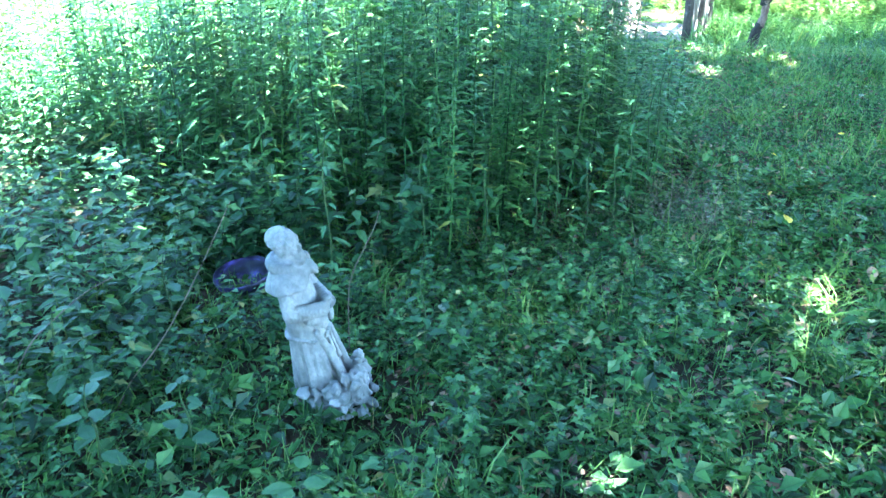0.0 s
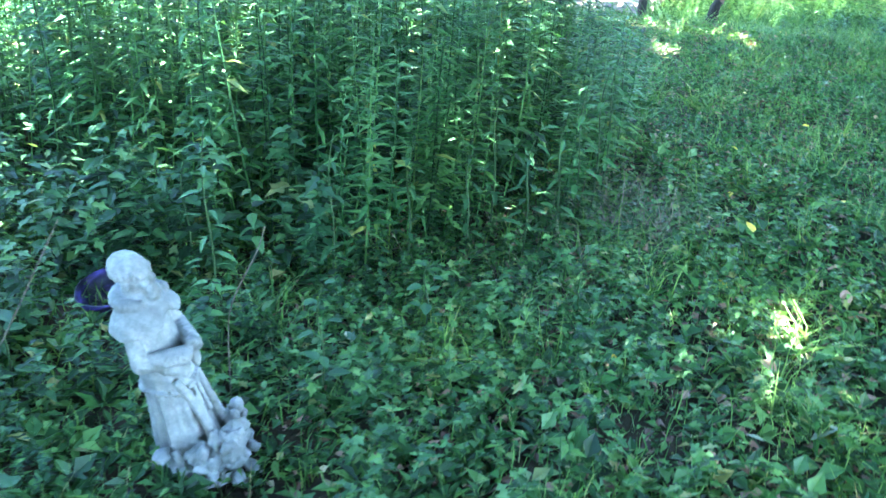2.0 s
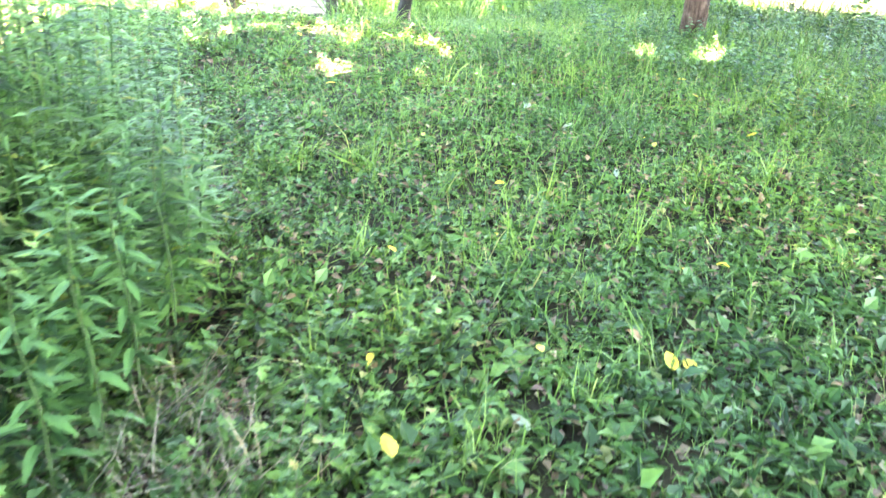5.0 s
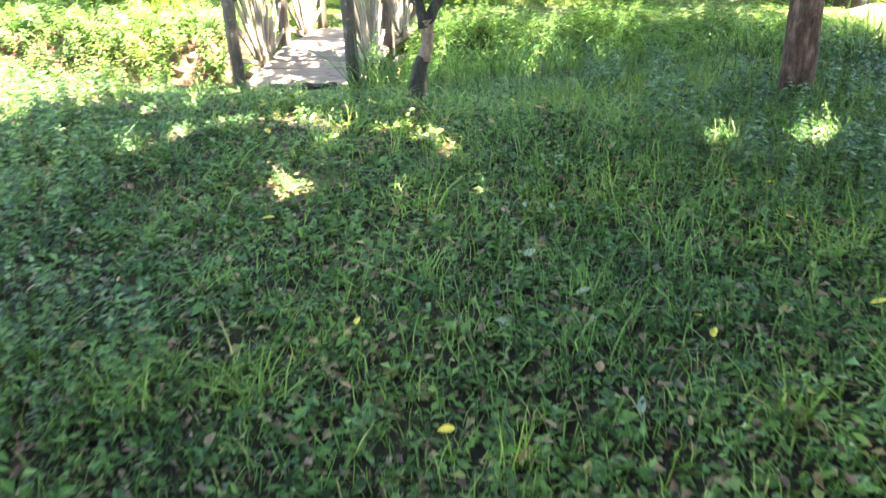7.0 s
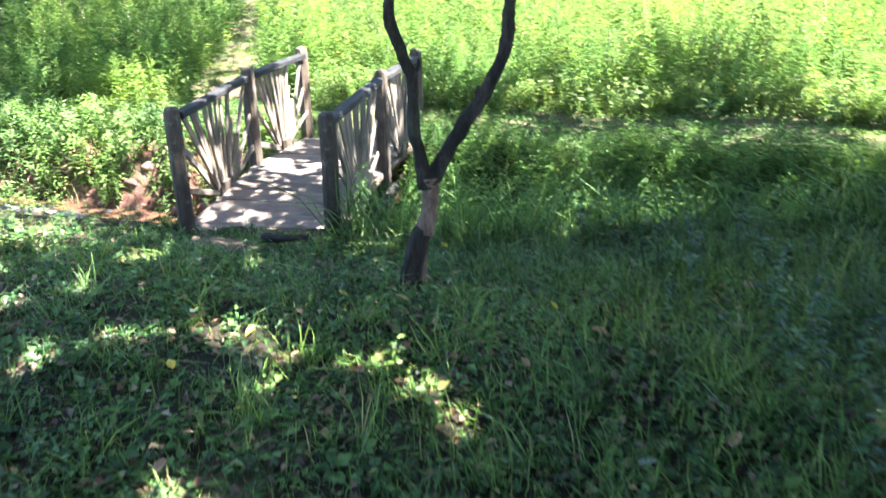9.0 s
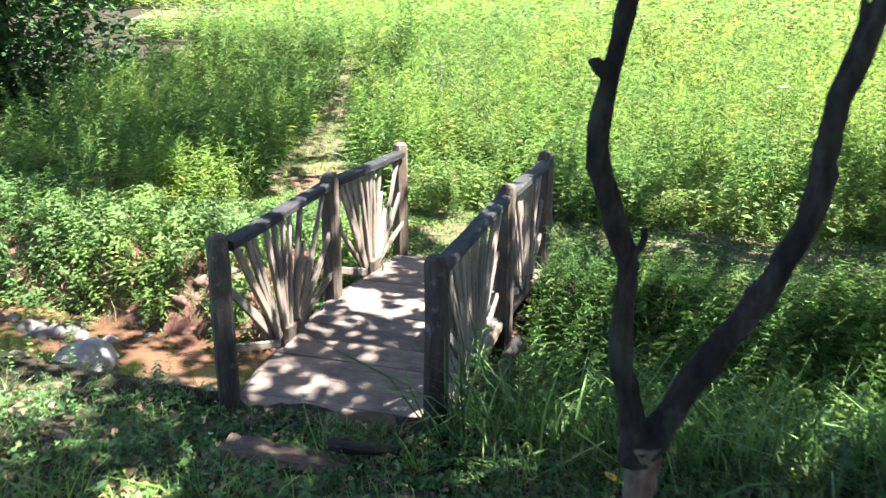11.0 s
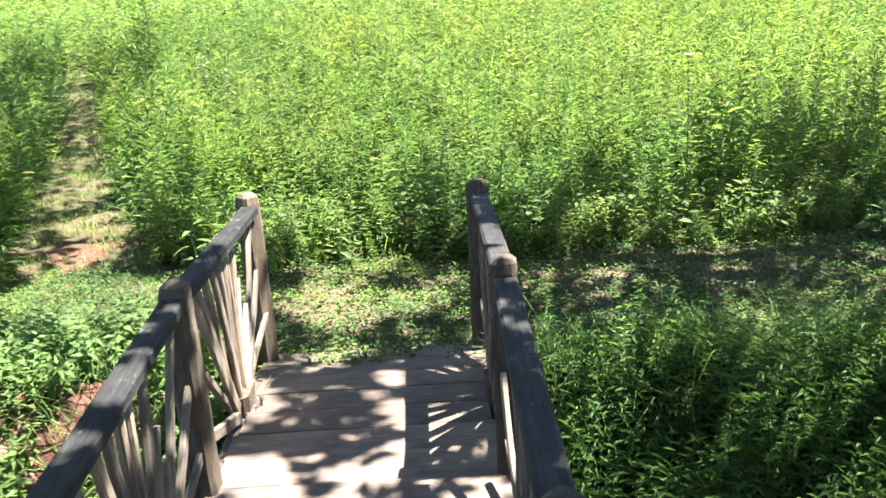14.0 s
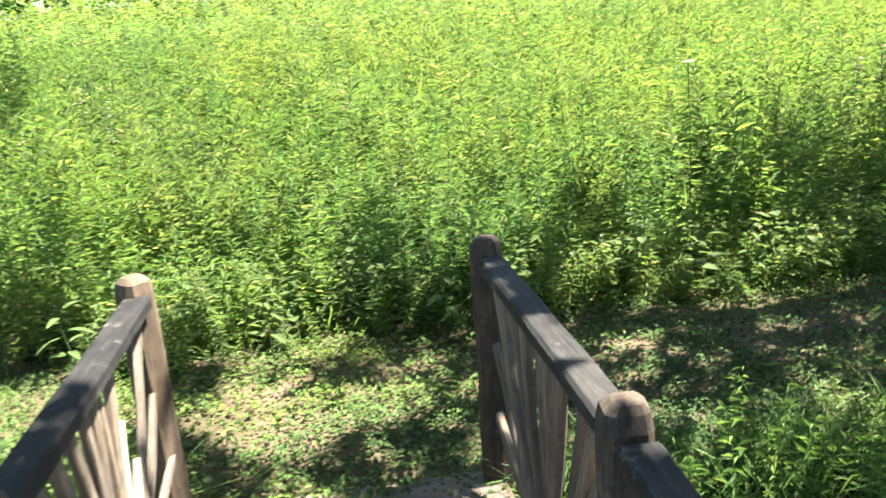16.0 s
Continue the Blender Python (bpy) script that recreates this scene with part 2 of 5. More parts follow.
def turns(yaw, tilt, lean):
    """Rotation matrices for arrays of angles: a lean of size tilt towards the bearing lean, after a turn by yaw."""
    c, s = np.cos(yaw), np.sin(yaw)
    z = np.zeros_like(c)
    rz = np.stack([np.stack([c, -s, z], -1), np.stack([s, c, z], -1), np.stack([z, z, z + 1], -1)], -2)
    ax, ay = -np.sin(lean), np.cos(lean)
    ct, st = np.cos(tilt), np.sin(tilt)
    k = 1 - ct
    r = np.stack([np.stack([ct + ax * ax * k, ax * ay * k, ay * st], -1),
                  np.stack([ax * ay * k, ct + ay * ay * k, -ax * st], -1),
                  np.stack([-ay * st, ax * st, ct], -1)], -2)
    return r @ rz


def strew(template, pos, rot, size):
    """Copies of a template (vertices, triangles), baked into one pair of arrays."""
    tv, tf = template
    size = np.asarray(size, float)
    if size.ndim == 1:
        size = np.repeat(size[:, None], 3, 1)
    v = np.einsum("kij,knj->kni", rot, tv[None] * size[:, None, :]) + np.asarray(pos)[:, None]
    f = tf[None] + (np.arange(len(v)) * len(tv))[:, None, None]
    return v.reshape(-1, 3), f.reshape(-1, 3)


def merged(some):
    vs, fs, n = [], [], 0
    for v, f in some:
        vs.append(v)
        fs.append(f + n)
        n += len(v)
    return np.concatenate(vs), np.concatenate(fs)


def leaf_shape(width=0.3, fold=0.12, droop=0.25, fine=True):
    """A pointed blade of length 1 along +x, folded at the midrib and drooping to the tip."""
    if not fine:
        v = [(0, 0, 0), (0.45, width / 2, fold * width - droop * 0.1), (1, 0, -droop), (0.45, -width / 2, fold * width - droop * 0.1)]
        return np.array(v, float), np.array([(0, 2, 1), (0, 3, 2)])
    w = width / 2
    v = [(0, 0, 0), (0.38, w, fold * w - droop * 0.12), (1, 0, -droop), (0.38, -w, fold * w - droop * 0.12), (0.5, 0, -fold * w - droop * 0.12)]
    return np.array(v, float), np.array([(0, 4, 1), (1, 4, 2), (2, 4, 3), (3, 4, 0)])


def near_leaf(width=0.45, fold=0.15, droop=0.35):
    """A pointed blade with a full round base, for plants seen close."""
    w = width / 2
    v = [(0, 0, 0), (0.22, w, fold * w - droop * 0.04), (0.58, w * 0.78, fold * w - droop * 0.33), (1, 0, -droop),
         (0.58, -w * 0.78, fold * w - droop * 0.33), (0.22, -w, fold * w - droop * 0.04), (0.42, 0, -fold * w - droop * 0.14)]
    return np.array(v, float), np.array([(0, 6, 1), (1, 6, 2), (2, 6, 3), (3, 6, 4), (4, 6, 5), (5, 6, 0)])


def lobed_leaf(width=0.6, droop=0.25):
    """A toothed leaf with side lobes, of length 1, folded along the midrib."""
    w = width / 2
    side = [(0.14, 0.62), (0.3, 0.36), (0.5, 1.0), (0.62, 0.4)]
    v = [(0, 0, 0)] + [(x, y * w, 0.12 * y * w - droop * x * x) for x, y in side] + [(1, 0, -droop)]
    v += [(x, -y * w, 0.12 * y * w - droop * x * x) for x, y in side[::-1]] + [(0.4, 0, -0.05 * w - droop * 0.16)]
    return np.array(v, float), np.array([(k, 10, (k + 1) % 10) for k in range(10)])[:, ::-1]


def blade_shape(bend=0.5, width=0.035):
    """A grass blade of height 1, bending towards +x."""
    v = [(0, -width / 2, 0), (0, width / 2, 0), (bend * 0.3, -width * 0.4, 0.55 - 0.07 * bend), (bend * 0.3, width * 0.4, 0.55 - 0.07 * bend), (bend, 0, 1 - 0.25 * bend)]
    return np.array(v, float), np.array([(0, 1, 3), (0, 3, 2), (2, 3, 4)])


def stalk_shape(radius, sway=0.04, steps=3, sides=3):
    v, f = [], []
    for i in range(steps + 1):
        t = i / steps
        r = radius * (1 - 0.7 * t)
        for k in range(sides):
            a = 2 * math.pi * k / sides
            v.append((sway * math.sin(2.2 * t) + r * math.cos(a), sway * 0.6 * t * t + r * math.sin(a), t))
    for i in range(steps):
        for k in range(sides):
            a, b = i * sides + k, i * sides + (k + 1) % sides
            f += [(a, b, b + sides), (a, b + sides, a + sides)]
    return np.array(v, float), np.array(f)


def weed_shape(count, low, leaf, length, width, fine=True, seed=0, droop=0.3, sway=0.04, top=0.45, rise=0.3):
    """A leafy stem of height 1: stalk, and leaves spiralling up it from the height low."""
    g = np.random.default_rng(seed)
    some = [stalk_shape(0.005, sway)]
    t = np.linspace(low, 1.0, count) + g.uniform(-0.01, 0.01, count)
    yaw = np.arange(count) * 2.4 + g.uniform(-0.4, 0.4, count)
    size = length * (1 - (1 - top) * t ** 2) * g.uniform(0.75, 1.2, count)
    pitch = rise * t + g.uniform(-0.35, 0.3, count)
    rot = turns(yaw, np.zeros(count), np.zeros(count)) @ turns(np.zeros(count), -pitch, np.zeros(count)) @ _roll(g.uniform(-0.5, 0.5, count))
    pos = np.stack([sway * np.sin(2.2 * t), sway * 0.6 * t * t, t], -1)
    some.append(strew(leaf or leaf_shape(width, 0.15, droop, fine), pos, rot, size))
    return merged(some)


def _roll(a):
    c, s, z = np.cos(a), np.sin(a), np.zeros_like(a)
    return np.stack([np.stack([z + 1, z, z], -1), np.stack([z, c, -s], -1), np.stack([z, s, c], -1)], -2)


# ---- ground ----
BX, BY, BA = 3.007, 11.956, radians(-23.8)   # the footbridge: middle of its first posts, and its heading
CB, SB = math.cos(BA), math.sin(BA)


def local(x, y):
    """Across and along the footbridge."""
    dx, dy = x - BX, y - BY
    return dx * CB + dy * SB, -dx * SB + dy * CB


def smooth(a, b, x):
    t = np.clip((x - a) / (b - a), 0, 1)
    return t * t * (3 - 2 * t)


WAVES = [(rng.uniform(-1, 1), rng.uniform(-1, 1), rng.uniform(0, 6.28)) for _ in range(24)]


def wavy(x, y, scale):
    """Smooth noise of about -1 to 1, with humps of about that size in metres."""
    out = 0.0
    for a, b, p in WAVES[:14]:
        out = out + np.sin((a * x + b * y) * 5.0 / scale + p + 1.7 * np.sin((b * x - a * y) * 2.1 / scale + p))
    return out / 4.2


def ground_z(x, y):
    x, y = np.asarray(x, float), np.asarray(y, float)
    lx, ly = local(x, y)
    ly2 = ly + 0.22 * np.sin(lx * 0.55 + 0.4) * smooth(1.2, 4, np.abs(lx))
    near = -0.06 - 0.42 * smooth(-2.3, 0.0, ly2) * (1 - 0.75 * smooth(1.2, 4.0, lx)) + 0.05 * smooth(2.0, 5.0, x) * smooth(9, 3, y)
    far = -0.55 + 0.012 * np.clip(ly - 4.1, 0, None) + 0.048 * np.clip(ly - 9, 0, None) - 0.052 * np.clip(ly - 40, 0, None)
    near = near - 0.06 * np.exp(-((x + 0.22) ** 2 + (y - 2.92) ** 2) / 0.09)
    z = near + (-1.26 - near) * smooth(0.0, 0.75, ly2)
    z = z + (far - z) * smooth(1.62, 2.4, ly2)
    cut = smooth(1.45, 1.75, ly2) * smooth(2.6, 2.3, ly2)
    z = z + cut * (0.07 * wavy(x, y, 0.5) + 0.04 * wavy(y, x, 0.2))
    rough = 0.02 * wavy(x, y, 1.4) + 0.012 * wavy(y, x, 0.45)
    return z + rough * (1 - smooth(60, 120, np.hypot(x, y)))


def spread_axis(a, b, step, ends):
    inner = np.arange(a, b + step / 2, step)
    out = [step * 2 ** k for k in range(1, 40) if sum(step * 2 ** j for j in range(1, k + 1)) < ends]
    grow = np.cumsum(out)
    return np.concatenate([(a - grow)[::-1], inner, b + grow])


gx, gy = spread_axis(-9, 15, 0.11, 900), spread_axis(-4, 27, 0.11, 900)
X, Y = np.meshgrid(gx, gy)
GV = np.stack([X, Y, ground_z(X, Y)], -1).reshape(-1, 3)
ids = np.arange(len(GV)).reshape(X.shape)
GF = np.stack([ids[:-1, :-1], ids[:-1, 1:], ids[1:, 1:], ids[1:, :-1]], -1).reshape(-1, 4)
mid = GV[GF].mean(1)
mlx, mly = local(mid[:, 0], mid[:, 1])
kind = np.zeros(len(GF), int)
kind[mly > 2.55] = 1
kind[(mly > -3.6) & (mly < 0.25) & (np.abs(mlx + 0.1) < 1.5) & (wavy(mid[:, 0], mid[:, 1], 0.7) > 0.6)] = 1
# darkened soil under the meadow paints shaded gaps between its plants
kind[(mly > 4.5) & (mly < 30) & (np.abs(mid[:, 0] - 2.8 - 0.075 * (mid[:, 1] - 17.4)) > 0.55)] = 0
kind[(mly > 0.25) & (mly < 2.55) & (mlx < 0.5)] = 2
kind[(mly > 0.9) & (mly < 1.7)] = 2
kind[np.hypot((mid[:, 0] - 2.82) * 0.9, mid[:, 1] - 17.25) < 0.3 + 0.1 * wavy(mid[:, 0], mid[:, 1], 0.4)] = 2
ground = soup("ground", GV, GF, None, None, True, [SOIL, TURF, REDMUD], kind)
tagged(ground, "uneven woodland ground sloping to a muddy stream", "ground", kind="structure")

# the stream
wx = np.linspace(-30, 30, 60)
wv = []
for a in wx:
    for b in np.linspace(-0.1, 2.4, 8):
        wv.append((BX + a * CB - b * SB, BY + a * SB + b * CB, -1.1))
wi = np.arange(60 * 8).reshape(60, 8)
wf = np.stack([wi[:-1, :-1], wi[1:, :-1], wi[1:, 1:], wi[:-1, 1:]], -1).reshape(-1, 4)
tagged(soup("water", wv, wf, WATER, None, True), "shallow muddy red-brown stream water", "water", kind="structure")


# ---- footbridge ----
def bar(w, d, length, chamfer=0.15, rings=5, wave=0.0, taper=1.0, dome=0.0, seed=0):
    """A rough-hewn bar along z: a chamfered section, drifting and tapering a little, with a domed top if asked."""
    g = random.Random(seed)
    bm = bmesh.new()
    c = chamfer * min(w, d)
    base = [(w / 2 - c, -d / 2), (w / 2, -d / 2 + c), (w / 2, d / 2 - c), (w / 2 - c, d / 2),
            (-w / 2 + c, d / 2), (-w / 2, d / 2 - c), (-w / 2, -d / 2 + c), (-w / 2 + c, -d / 2)]
    levels = [(length * i / (rings - 1), 1 + (taper - 1) * i / (rings - 1)) for i in range(rings)]
    if dome:
        top = levels[-1][1]
        levels[-1] = (length - dome, top)
        levels += [(length - dome * 0.35, top * 0.88), (length - dome * 0.05, top * 0.6), (length, top * 0.2)]
    rows = []
    ox = oy = 0.0
    for i, (z, s) in enumerate(levels):
        if 0 < i:
            ox += g.uniform(-wave, wave)
            oy += g.uniform(-wave, wave)
        rows.append([bm.verts.new((x * s + ox + g.uniform(-1, 1) * wave * 0.4, y * s + oy + g.uniform(-1, 1) * wave * 0.4, z)) for x, y in base])
    for a, b in zip(rows, rows[1:]):
        for k in range(8):
            bm.faces.new((a[k], a[(k + 1) % 8], b[(k + 1) % 8], b[k]))
    bm.faces.new(rows[0][::-1])
    bm.faces.new(rows[-1])
    return bm


def along(a, b, roll=0.0):
    """The pose of a bar that runs from a to b, its local x kept as level as can be."""
    a, b = Vector(a), Vector(b)
    z = (b - a).normalized()
    x = Vector((0, 0, 1)).cross(z)
    x = Vector((1, 0, 0)) if x.length < 1e-3 else x.normalized()
    y = z.cross(x)
    m = Matrix((x, y, z)).transposed().to_4x4()
    return Matrix.Translation(a) @ m @ Matrix.Rotation(roll, 4, "Z")


def deck_z(v):
    """Height of the deck's top over the bridge's length: a slight arch."""
    return -0.545 + 0.125 * (1 - ((v - 1.31) / 1.43) ** 2)


bridge = new("footbridge")
bridge.matrix_world = pose(BX, BY, 0, 0, 0, math.degrees(BA))
tagged(bridge, "rustic weathered timber footbridge with sunburst railings over a stream", "footbridge")
PLANKS = 14
for i in range(PLANKS):
    v = -0.1 + (i + 0.5) * 2.8 / PLANKS
    g = random.Random(i + 40)
    wide = 2.8 / PLANKS - 0.003
    half = 0.53 + g.uniform(-0.015, 0.02)
    m = along((-half, v, deck_z(v) - 0.022 + g.uniform(-0.003, 0.003)), (half, v + g.uniform(-0.006, 0.006), deck_z(v) - 0.022 + g.uniform(-0.003, 0.003)),
              math.atan(-0.25 * (v - 1.31) / 1.43 ** 2))
    part("plank", bar(wide, 0.044, 2 * half, 0.05, 6, 0.001, seed=i), DECKWOOD, bridge, m=m)
for s in (-0.4, 0.4):
    for k in range(3):
        a, b = -0.35 + k * 1.14, 0.79 + k * 1.14
        part("stringer", bar(0.12, 0.18, 1.13, 0.15, 3, 0.004, seed=70 + k), WETWOOD, bridge,
             m=along((s, a, deck_z(a) - 0.15), (s, b, deck_z(b) - 0.15)))
POSTS = [0.0, 1.31, 2.62]
TOPS = [0.35, 0.39, 0.36]
OUT = [0.54, 0.556, 0.558]
for s in (-1, 1):
    for k, (v, top) in enumerate(zip(POSTS, TOPS)):
        g = random.Random(k + 10 * s)
        foot = -0.95 if k != 1 else -0.75
        label = "square post with a worn rounded top"
        # the first pair takes the timber darkened to paint its shade
        part("post", bar(0.1, 0.104, top - foot, 0.18, 9, 0.004, 0.95, 0.05, seed=100 + k + 5 * s), SHADEDPOST if k == 0 else WOOD, bridge, label,
             along((s * OUT[k] + g.uniform(-0.006, 0.006), v, foot), (s * OUT[k] + g.uniform(-0.004, 0.004), v + g.uniform(-0.01, 0.01), top)))
    for k in range(2):
        a, b = POSTS[k] + 0.055, POSTS[k + 1] - 0.055
        za, zb = TOPS[k] - 0.075, TOPS[k + 1] - 0.075
        part("handrail", bar(0.084, 0.05, math.hypot(b - a, zb - za), 0.18, 8, 0.0025, seed=120 + k + 3 * s), RAILWOOD, bridge,
             "flat greyed handrail", along((s * (OUT[k] - 0.004), a, za), (s * (OUT[k + 1] - 0.004), b, zb)))
        # the sunburst: split slats that spread from a hub at the deck
        hub = 0.5 * (a + b) + (0.02 if s < 0 else -0.03)
        zd = deck_z(hub) + 0.015
        part("hub", bar(0.16, 0.06, 0.13, 0.3, 3, 0.004, 1.25, seed=140 + k), WOOD, bridge, "worn block where the slats meet",
             along((s * 0.545, hub, zd - 0.06), (s * 0.545, hub, zd + 0.09)) @ pose(0, 0, 0, 0, 0, 90))
        half = 0.5 * (b - a)
        rail = 0.5 * (za + zb) - 0.028 - zd
        ends = [(half * u, rail) for u in (-0.92, -0.74, -0.56, -0.38, -0.2, -0.03, 0.14, 0.31, 0.48, 0.66, 0.86)]
        ends += [(-half, 0.46), (-half, 0.16), (half, 0.44), (half, 0.18)]
        for n, (u, up) in enumerate(ends):
            g = random.Random(n * 7 + k * 31 + s * 101)
            u += g.uniform(-0.015, 0.015) if n < 11 else 0.0
            short = s < 0 and n in (8, 9)
            start = Vector((s * (0.5 * (OUT[k] + OUT[k + 1]) - 0.003 + 0.012 * (n % 3 - 1) + g.uniform(-0.003, 0.003)), hub + 0.15 * u / half, zd + 0.01 + 0.03 * (up > 0.3)))
            end = Vector((s * (0.5 * (OUT[k] + OUT[k + 1]) - 0.008 + g.uniform(-0.012, 0.012)), hub + u, zd + up))
            if short:
                end = start.lerp(end, 0.7 if n == 8 else 0.5)
            part("slat", bar(g.uniform(0.02, 0.027), g.uniform(0.038, 0.058), (end - start).length, 0.22, 6, 0.004, g.uniform(0.75, 1.0), seed=200 + n + 20 * k + 50 * s),
                 SPLITWOOD if short and k else SLATWOOD, bridge, "short pale split slat" if short and k else "", along(start, end))
        part("toe_rail", bar(0.05, 0.05, b - a, 0.2, 4, 0.004, seed=160 + k), WOOD, bridge, "",
             along((s * 0.55, a, deck_z(a) - 0.03), (s * 0.55, b, deck_z(b) - 0.03)))

# the beam's black carries the shadow beside the deck
part("side_beam", bar(0.09, 0.11, 1.4, 0.3, 9, 0.012, 0.8, seed=171), SHADOWROT, bridge, "rotting beam along the deck's side, coloured black for its shadow",
     along((0.655, -0.12, -0.64), (0.66, 1.26, -0.56)))
sill = new("sill_log")
sill.location = (BX, BY, 0)
part("timber", bar(0.2, 0.07, 0.52, 0.35, 9, 0.016, 0.75, seed=9), WETWOOD, sill, "",
     along((-0.42, -0.5, -0.375), (0.1, -0.62, -0.36)))
part("splinter", bar(0.07, 0.05, 0.3, 0.35, 7, 0.012, 0.5, seed=12), SHADOWROT, sill, "dark broken end",
     along((0.02, -0.56, -0.35), (0.3, -0.68, -0.345)))
tagged(sill, "dark rotting log half sunk before the bridge", "log")


# ---- trees ----
def tube(points, radii, sides=9, rough=0.08, seed=0):
    """A limb through the points, with a radius at each, lumpy like bark."""
    g = random.Random(seed)
    bm = bmesh.new()
    pts = [Vector(p) for p in points]
    fine, rr = [], []
    for i in range(len(pts) - 1):
        p0, p1, p2, p3 = pts[max(i - 1, 0)], pts[i], pts[i + 1], pts[min(i + 2, len(pts) - 1)]
        for k in range(4):
            t = k / 4
            fine.append(0.5 * ((2 * p1) + (p2 - p0) * t + (2 * p0 - 5 * p1 + 4 * p2 - p3) * t * t + (3 * p1 - p0 - 3 * p2 + p3) * t ** 3))
            rr.append(radii[i] + (radii[i + 1] - radii[i]) * t)
    fine.append(pts[-1])
    rr.append(radii[-1])
    rows = []
    for i, (p, r) in enumerate(zip(fine, rr)):
        d = (fine[min(i + 1, len(fine) - 1)] - fine[max(i - 1, 0)]).normalized()
        x = d.cross(Vector((0.3, 1, 0.1))).normalized()
        y = d.cross(x)
        rows.append([bm.verts.new(p + (x * math.cos(6.2832 * k / sides) + y * math.sin(6.2832 * k / sides)) * r * (1 + g.uniform(-rough, rough) * 1.6)) for k in range(sides)])
    for a, b in zip(rows, rows[1:]):
        for k in range(sides):
            bm.faces.new((a[k], a[(k + 1) % sides], b[(k + 1) % sides], b[k]))
    bm.faces.new(rows[0][::-1])
    bm.faces.new(rows[-1])
    return bm


def on_ground(x, y):
    return float(ground_z(x, y))


trees = []


def tree(x, y, label, bark, radius, lean, height, seed, limbs=5):
    """A trunk with limbs that reach into its crown; the crown is hung on it further down."""
    g = random.Random(seed)
    z = on_ground(x, y)
    t = new("tree")
    t.location = (x, y, z)
    tagged(t, label, "tree")
    pts = [(0, 0, -0.15)] + [(lean[0] * k / 5 + g.uniform(-0.06, 0.06) * (k > 1), lean[1] * k / 5 + g.uniform(-0.06, 0.06) * (k > 1), height * k / 5) for k in range(1, 6)]
    rad = [radius * 1.35, radius, radius * 0.85, radius * 0.7, radius * 0.5, radius * 0.25]
    part("trunk", tube(pts, rad, 12, 0.09, seed), bark, t, smooth=True)
    for k in range(limbs):
        a = 6.2832 * k / limbs + g.uniform(-0.4, 0.4)
        h = height * g.uniform(0.5, 0.85)
        base = Vector((lean[0] * h / height, lean[1] * h / height, h))
        out = g.uniform(1.6, 2.8)
        d = Vector((math.cos(a), math.sin(a), g.uniform(0.4, 0.9)))
        part("limb", tube([base, base + d * out * 0.4, base + d * out * 0.75 + Vector((0, 0, 0.25)), base + d * out + Vector((0, 0, 0.3))],
                          [radius * 0.45, radius * 0.35, radius * 0.22, radius * 0.08], 7, 0.1, seed + k), bark, t, smooth=True)
    trees.append((x + lean[0], y + lean[1], t))
    return t


# the forked sapling by the bridge, with a paler length under its fork
FX, FY = 3.755, 10.02
fz = on_ground(FX, FY) - 0.045
fork = new("tree")
fork.location = (FX, FY, fz)
tagged(fork, "thin dark forked sapling with a paler trunk below the fork", "tree")
part("trunk", tube([(-0.06, 0, -0.1), (-0.035, 0, 0.1), (0.0, 0, 0.3), (0.03, 0, 0.37)], [0.075, 0.062, 0.05, 0.045], 12, 0.1, 3), BARK, fork, smooth=True)
part("pale_trunk", tube([(0.026, 0, 0.34), (0.055, 0, 0.45), (0.06, 0, 0.56), (0.055, 0, 0.63)], [0.043, 0.04, 0.043, 0.05], 12, 0.1, 4), PALETRUNK, fork,
     "pale length of trunk", smooth=True)
part("limb", tube([(0.045, 0, 0.58), (0.02, 0, 0.72), (-0.005, 0.02, 0.86), (-0.008, 0.02, 1.08), (-0.06, 0.0, 1.22), (-0.115, -0.03, 1.37), (-0.09, -0.03, 1.55),
                   (-0.055, -0.03, 1.78), (-0.03, 0.0, 2.3), (-0.12, 0.1, 3.1), (-0.1, 0.3, 4.2)],
                  [0.042, 0.031, 0.028, 0.026, 0.026, 0.025, 0.022, 0.021, 0.019, 0.015, 0.007], 9, 0.12, 5), BARK, fork, smooth=True)
part("limb", tube([(0.06, 0, 0.6), (0.12, 0, 0.7), (0.2, 0, 0.83), (0.32, 0, 1.0), (0.41, 0, 1.18), (0.435, 0, 1.3), (0.44, 0, 1.43), (0.49, 0, 1.6),
                   (0.545, 0, 1.78), (0.62, 0.05, 2.3), (0.75, 0.0, 3.1), (0.8, -0.2, 4.3)],
                  [0.046, 0.037, 0.035, 0.033, 0.031, 0.029, 0.027, 0.029, 0.025, 0.021, 0.016, 0.007], 9, 0.12, 6), BARK, fork, smooth=True)
part("twig", tube([(0.49, 0, 1.58), (0.478, 0, 1.64), (0.472, 0, 1.7)], [0.016, 0.012, 0.006], 6, 0.1, 7), BARK, fork, smooth=True)
part("twig", tube([(-0.02, 0, 1.1), (0.015, 0, 1.14), (0.02, 0, 1.18)], [0.014, 0.01, 0.005], 6, 0.1, 8), BARK, fork, smooth=True)
part("twig", tube([(-0.1, -0.03, 1.53), (-0.125, -0.03, 1.545), (-0.13, -0.03, 1.56)], [0.018, 0.016, 0.012], 6, 0.1, 9), BARK, fork, smooth=True)
part("twig", tube([(0.3, 0, 0.985), (0.29, -0.01, 1.02), (0.3, -0.01, 1.045)], [0.016, 0.014, 0.008], 6, 0.1, 10), BARK, fork, smooth=True)
trees.append((FX + 0.3, FY, fork))

